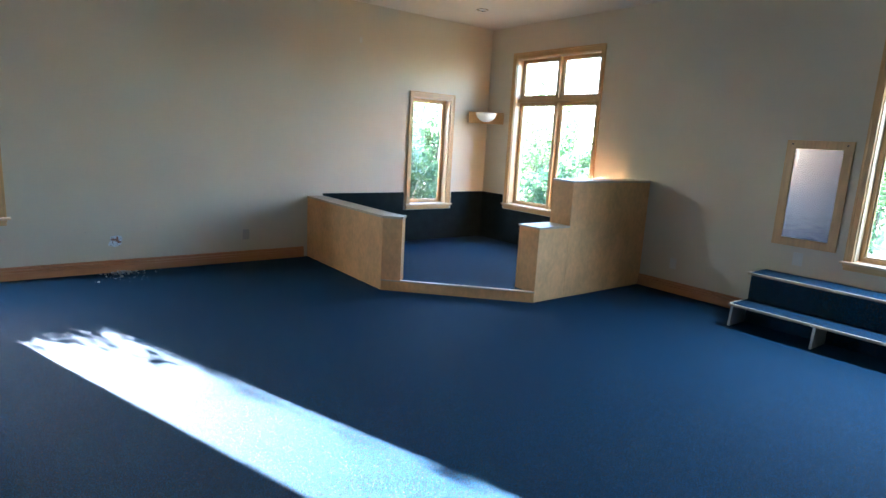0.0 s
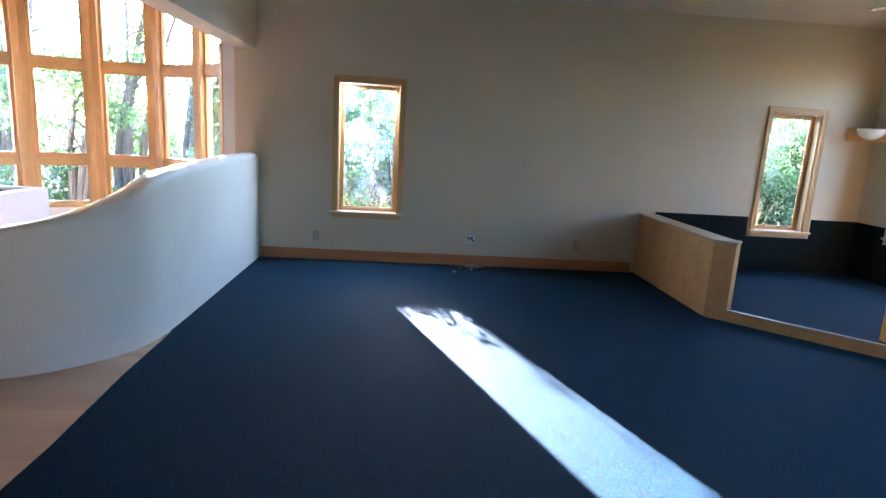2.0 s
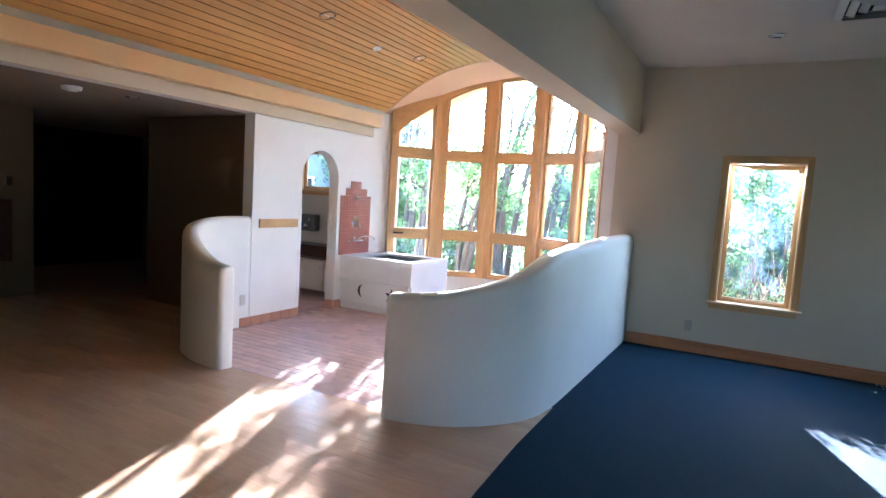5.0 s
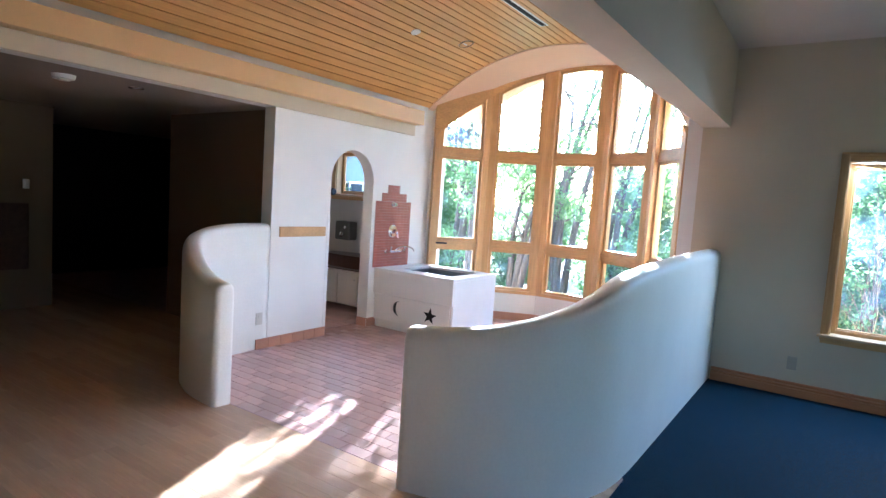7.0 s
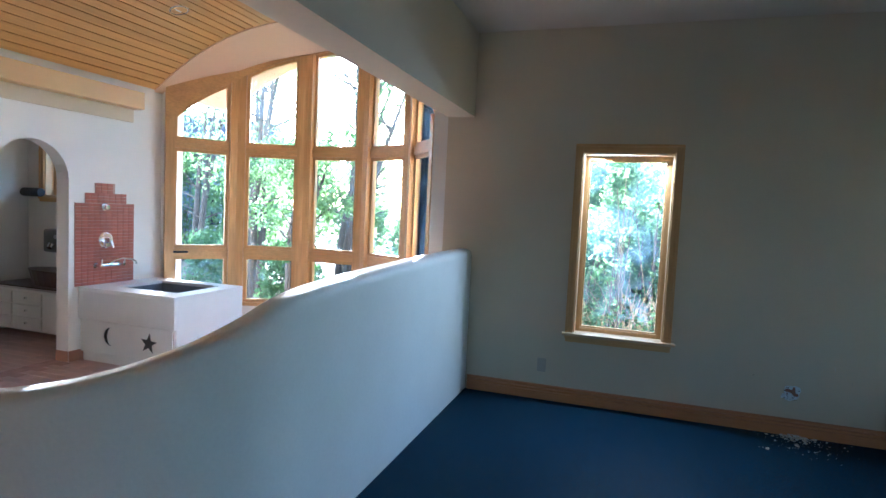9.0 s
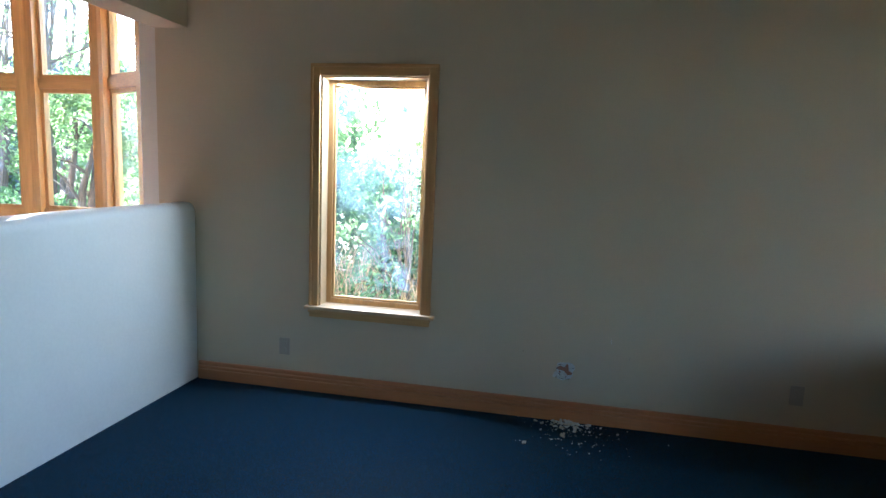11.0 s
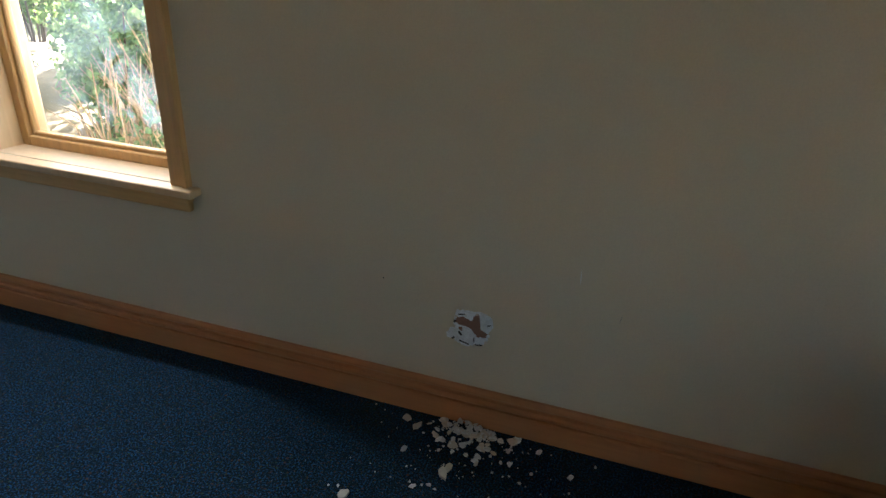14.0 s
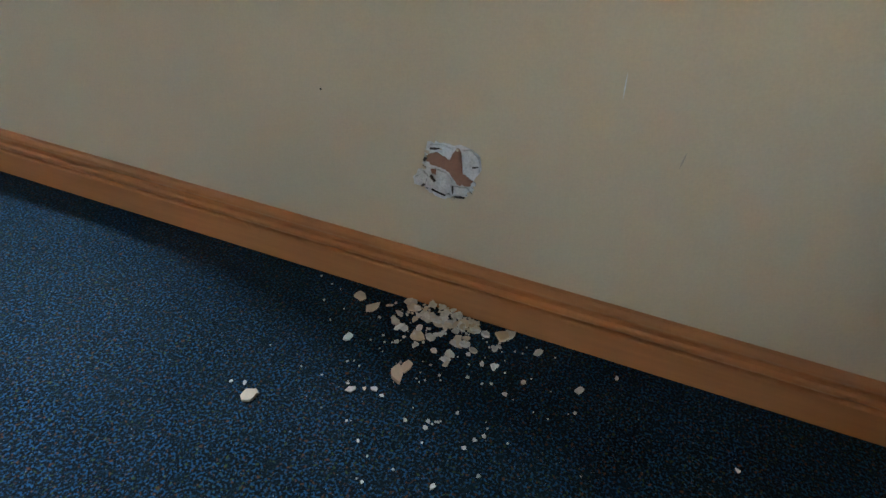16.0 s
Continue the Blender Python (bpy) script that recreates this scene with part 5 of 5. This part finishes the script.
def sapling(x, y, h, seed, label, sprays, leaf=0.085):
    """Thin leaning stems carrying loose sprays of leaves, each spray (dx, height, count, spread)."""
    r = random.Random(seed)
    t = thing("sapling", label, "sapling", (x, y, -0.32))
    b = bmesh.new()
    for k in range(4):
        dx, dy = r.uniform(-0.12, 0.12), r.uniform(-0.1, 0.1)
        tube(b, [(0.04 * k - 0.06, 0, -0.02), (0.04 * k - 0.06 + dx * 0.4, dy * 0.4, h * 0.5), (dx, dy, h * r.uniform(0.85, 1.0))], [0.012, 0.008, 0.003], 6)
    for dx, z, count, spread in sprays:
        tube(b, [(0, 0, z * 0.6), (dx * 0.6, 0, z * 0.9), (dx, 0, z)], [0.007, 0.005, 0.002], 5)
    part("stems", b, BARK, t)
    b = bmesh.new()
    for dx, z, count, spread in sprays:
        leaf_cloud(b, (dx, 0, z), (spread, 0.12, spread * 0.8), count, leaf, r)
    part("foliage", b, LEAF, t)
    return t


sapling(-0.20, 8.05, 2.3, 71, "thin leafy sapling close to the window", [(0.02, 1.45, 16, 0.10), (0.03, 1.75, 14, 0.09), (0.05, 2.05, 14, 0.09), (0.0, 2.35, 10, 0.08), (-0.12, 1.36, 16, 0.12), (-0.30, 1.33, 18, 0.13), (-0.48, 1.30, 18, 0.13), (-0.62, 1.32, 14, 0.11), (-0.10, 1.60, 8, 0.08), (-0.25, 1.52, 7, 0.08)])
shrub(0.05, 9.9, 0.7, 2.75, 27, "tall dense shrub outside the window", LEAF, 5200, 0.07)
for k, (x, y, w, h) in enumerate(((7.3, 11.0, 0.9, 2.9), (8.5, 11.9, 1.1, 3.3), (10.3, 8.3, 1.1, 3.1), (10.4, 9.9, 1.1, 3.3), (10.6, 6.9, 1.0, 2.7), (8.2, 9.2, 0.8, 1.6))):
    shrub(x, y, w, h, 170 + k, "tall leafy shrub outside the nook windows", LEAF_TREE, 4600, 0.085)
# Out-of-view shrub added to keep direct sun off the nook partition
shrub(3.85, 10.2, 0.8, 3.5, 22, "unseen tall shrub added to shade the nook window", LEAF, 5600, 0.09)
shrub(-2.45, 11.2, 0.45, 3.7, 25, "tall dense shrub outside the window", LEAF, 4200, 0.075)
shrub(-1.75, 9.2, 0.6, 1.15, 24, "low leafy shrub outside the window", LEAF, 3000, 0.06)
shrub(-2.6, 9.6, 0.7, 1.3, 23, "low leafy shrub outside the window", LEAF, 3000, 0.06)
shrub(0.75, 9.2, 0.6, 2.2, 26, "tall dense shrub outside the window", LEAF, 4200, 0.07)
tree(-9.2, 12.4, 5.6, 16, "leafy tree behind the washroom", crown=(1.6, 1.5, 1.6), count=2600, first=0.2)
tree(-8.3, 13.0, 6.5, 13, "leafy tree behind the washroom", crown=(2.2, 1.8, 1.6))
for k, (x, y, w, h) in enumerate(((-5.2, 10.2, 1.0, 1.4), (-3.6, 10.8, 1.1, 1.5), (-2.2, 10.4, 1.1, 1.75), (-1.0, 10.9, 1.2, 1.95), (0.1, 10.6, 1.1, 2.2), (1.3, 10.8, 1.2, 1.9), (2.6, 11.2, 1.2, 2.0), (4.2, 10.6, 1.2, 1.6), (5.6, 10.6, 1.2, 1.5), (6.9, 11.5, 1.3, 1.9), (8.3, 10.2, 1.2, 1.6), (-7.2, 11.2, 1.2, 1.6), (0.2, 12.4, 1.3, 2.9), (1.6, 12.8, 1.3, 2.7), (3.2, 13.0, 1.3, 2.6), (4.9, 12.6, 1.4, 2.4), (6.4, 13.2, 1.4, 2.6))):
    shrub(x, y, w, h, 30 + k, "overgrown leafy shrub in the yard")
for k, (x, y, w, h) in enumerate(((9.4, 8.6, 1.2, 1.7), (9.6, 7.0, 1.2, 1.5), (9.2, 5.4, 1.2, 1.4), (9.5, 3.8, 1.2, 1.8), (9.4, 2.2, 1.2, 2.0), (9.6, 0.6, 1.2, 1.9))):
    shrub(x, y, w, h, 60 + k, "overgrown leafy shrub in the yard")
for k in range(15):
    y = 14.5 + 1.6 * (k % 3)
    shrub(-15 + 1.9 * k, y, 1.8, 0.75 + 0.36 * (y - 7), 90 + k, "distant leafy thicket beyond the yard", LEAF_TREE, 5200, 0.13)
for k in range(5):
    shrub(-2.6 + 0.95 * k, 11.9 + 0.5 * (k % 2), 0.9, 2.25 + (0.5 if k > 2 else 0), 140 + k, "dense leafy hedge in the yard", LEAF, 5200, 0.08)
for k in range(8):
    shrub(15 + 2 * (k % 2), 14 - 3.0 * k, 2.2, 3.2, 120 + k, "distant leafy thicket beyond the yard", LEAF_TREE, 4200, 0.15)

def brush(x, y, w, h, seed, label):
    """A tangle of dry arching stems with a few small leaves."""
    r = random.Random(seed)
    t = thing("dry_brush", label, "brush", (x, y, -0.32))
    b = bmesh.new()
    for k in range(70):
        a, s = r.uniform(0, 6.28), r.uniform(0.3, 1.0)
        p0 = Vector((r.uniform(-w, w) * 0.7, r.uniform(-0.3, 0.3), -0.01))
        p2 = p0 + Vector((math.cos(a) * w * 0.7 * s, math.sin(a) * 0.4 * s, h * r.uniform(0.5, 1.0)))
        p1 = (p0 + p2) / 2 + Vector((0, 0, h * 0.22))
        tube(b, [p0, p1, p2], [0.007, 0.005, 0.002], 4)
    part("stems", b, STRAW, t)
    b = bmesh.new()
    for k in range(6):
        leaf_cloud(b, (r.uniform(-w, w) * 0.8, r.uniform(-0.3, 0.3), h * r.uniform(0.3, 0.8)), (w * 0.35, 0.3, h * 0.25), 130, 0.05, r)
    part("leaves", b, LEAF, t)
    return t


for k, (x, y, w, h) in enumerate(((-0.45, 7.85, 0.45, 1.15), (0.1, 8.0, 0.5, 1.2), (-1.15, 8.4, 0.45, 1.25), (-1.45, 8.9, 0.6, 1.2), (-0.72, 8.9, 0.5, 1.25), (0.0, 8.7, 0.7, 1.05), (0.8, 9.0, 0.7, 1.2), (-0.3, 9.5, 0.8, 1.4), (4.7, 8.8, 0.8, 1.2), (5.6, 9.0, 0.7, 1.2), (7.6, 5.2, 0.6, 1.1), (7.8, 6.1, 0.6, 1.3))):
    brush(x, y, w, h, 300 + k, "tangle of dry arching stems outside the window")

# neighbouring house behind the tree
house = thing("house", "blue-grey clapboard house behind the trees", "house", (-14.8, 17.6, -0.32), 45)
bm = bmesh.new()
box(bm, -3.0, -2.0, -0.05, 3.0, 2.0, 3.2)
part("wall", bm, SHED, house)
for k in range(18):
    bm = bmesh.new()
    vs = box(bm, -3.02, -2.035, k * 0.175, 3.02, -2.001, k * 0.175 + 0.178)
    for v in vs:
        if v.co.z > k * 0.175 + 0.1 and v.co.y < -2.02:
            v.co.y += 0.02
    part("clapboard", bm, SHED, house)
bm = bmesh.new()
prism(bm, [(-2.5, 3.2), (2.5, 3.2), (0, 4.7)], -3.4, 3.4, Matrix(((0, 0, 1, 0), (1, 0, 0, 0), (0, 1, 0, 0), (0, 0, 0, 1))))
part("roof", bm, RUBBER, house)
for x in (-1.3, 1.3):
    bm = bmesh.new()
    for q in ((-0.5, 1.0, -0.42, 2.3), (0.42, 1.0, 0.5, 2.3), (-0.42, 1.0, 0.42, 1.08), (-0.42, 2.22, 0.42, 2.3), (-0.03, 1.08, 0.03, 2.22)):
        box(bm, x + q[0], -2.09, q[1], x + q[2], -2.03, q[3])
    w = part("window", bm, LAMINATE, house)
    bm = bmesh.new()
    box(bm, x - 0.42, -2.06, 1.08, x + 0.42, -2.045, 2.22)
    part("pane", bm, BLACK, w)

# ---- floor pieces ----
def plank_mesh(name, lx, ly, h, mat, bev):
    b = bmesh.new()
    box(b, 0, 0, 0, lx, ly, h)
    for v in b.verts:
        if v.co.z > h / 2:
            v.co.x += bev if v.co.x < lx / 2 else -bev
            v.co.y += bev if v.co.y < ly / 2 else -bev
    return mesh_of(name, b, mat)


# maple strips run along x
SW = 0.083
near, rest = [], bmesh.new()
rng = random.Random(21)
row = 0
y = 3.47 - 84 * SW
strip_meshes = {round(L, 2): plank_mesh("floor_strip", L - 0.0008, SW - 0.0008, 0.012, MAPLE, 0.0004) for L in (0.5, 0.7, 0.9, 1.1)}
made = 0
while y + SW <= 3.475:
    x = carpet_edge(y + SW) - 0.002
    while x > -10.5:
        L = rng.choice((0.5, 0.7, 0.9, 1.1))
        if x - L < -10.55:
            break
        if y > 1.0 and x > -5.2 and made < 290:
            ob = new("floor_strip", strip_meshes[L])
            ob.parent = floor_wood
            ob.location = (x - L, y, -0.012)
            made += 1
        else:
            box(rest, x - L, y, -0.012, x - 0.0008, y + SW - 0.0008, 0.0)
        x -= L
    y += SW
while y + SW <= 4.72:
    x = WEST - 0.16
    while x > -10.5:
        L = rng.choice((0.5, 0.7, 0.9, 1.1))
        box(rest, max(x - L, -10.58), y, -0.012, x - 0.0008, y + SW - 0.0008, 0.0)
        x -= L
    y += SW
y = 3.475
while y < 4.58:
    edge = -4.45 - 0.62 * min((y - 3.475) / 0.55, 1.0) ** 0.6
    box(rest, WEST - 0.16, y, -0.012, edge, y + SW - 0.0016, 0.0)
    y += SW
y = 3.475
while y + SW < 4.24:
    edge = -2.05 + 0.45 * min((y - 3.475) / 0.5, 1.0) + 0.06
    box(rest, edge, y, -0.012, carpet_edge(y + SW) - 0.002, y + SW - 0.0016, 0.0)
    y += SW
tagged(part("floor_strips", rest, MAPLE_FAR, floor_wood), kind="stuff")

# quarry tiles in running rows along x
TLX, TLY = 0.205, 0.102
tile_one = plank_mesh("floor_tile_piece", TLX - 0.0045, TLY - 0.0045, 0.009, TILE, 0.001)
rest = bmesh.new()
made = 0
row = 0
y = 3.475


def wall_line(y):
    """Plan line of the low east wall, as far as it bends."""
    keys = ((3.42, -2.34), (3.48, -2.12), (3.60, -1.90), (3.80, -1.70), (4.03, -1.58), (4.35, -1.535), (9.0, -1.535))
    for (a, b), (c, d) in zip(keys, keys[1:]):
        if y <= c:
            return b + (d - b) * max(y - a, 0) / (c - a)
    return -1.535


def curl_line(y):
    """Plan line of the low west wall."""
    keys = ((3.42, -4.2), (3.47, -4.42), (3.59, -4.70), (3.78, -4.92), (4.02, -5.05), (4.30, -5.10), (4.60, -5.11))
    for (a, b), (c, d) in zip(keys, keys[1:]):
        if y <= c:
            return b + (d - b) * max(y - a, 0) / (c - a)
    return -5.3


while y < 8.0:
    x = WEST - 0.14 - (TLX / 2 if row % 2 else 0)
    while x < -1.6:
        inside = y + TLY < 7.08 or (y + TLY - 7.08) < 0.86 - abs(x + TLX / 2 - BAY_MID.x) * 0.45
        if x > WEST - 0.14 and inside:
            if x + TLX > wall_line(y) + 0.06 or x < curl_line(y) - 0.06:
                pass
            elif y < 5.4 and -4.95 < x < -1.75 and made < 299:
                ob = new("floor_tile_piece", tile_one)
                ob.parent = floor_tile
                ob.location = (x, y, -0.008)
                made += 1
            else:
                box(rest, x, y, -0.008, x + TLX - 0.0045, y + TLY - 0.0045, 0.001)
        x += TLX
    y += TLY
    row += 1
y = 4.87
while y < 6.95:
    x = -6.86
    while x < WEST - 0.36:
        box(rest, x, y, -0.008, x + TLX - 0.0045, y + TLY - 0.0045, 0.001)
        x += TLX
    y += TLY
tagged(part("floor_tiles", rest, TILE_FAR, floor_tile), kind="stuff")

# terracotta base tiles along the white wall
bm = bmesh.new()
box(bm, 0.0005, 0.0, 0.001, 0.012, 0.148, 0.10)
soften(bm, 0.002, 1)
base_tile = mesh_of("base_tile", bm, BASETILE)
for k in range(6):
    ob = new("base_tile", base_tile)
    ob.parent = wall_west
    ob.location = (WEST, 4.47 + 0.15 * k - 0.005, 0)
for k in range(1):
    ob = new("base_tile", base_tile)
    ob.parent = wall_west
    ob.location = (WEST, ARCH_Y + ARCH_R - 0.001, 0)
for k in range(1):
    ob = new("base_tile", base_tile)
    ob.parent = wall_west
    ob.matrix_world = Matrix.Translation((WEST - 0.001, ARCH_Y + ARCH_R, 0)) @ pose(0, 0, 0, 0, 0, -90) @ Matrix.Translation((0, -0.149, 0))
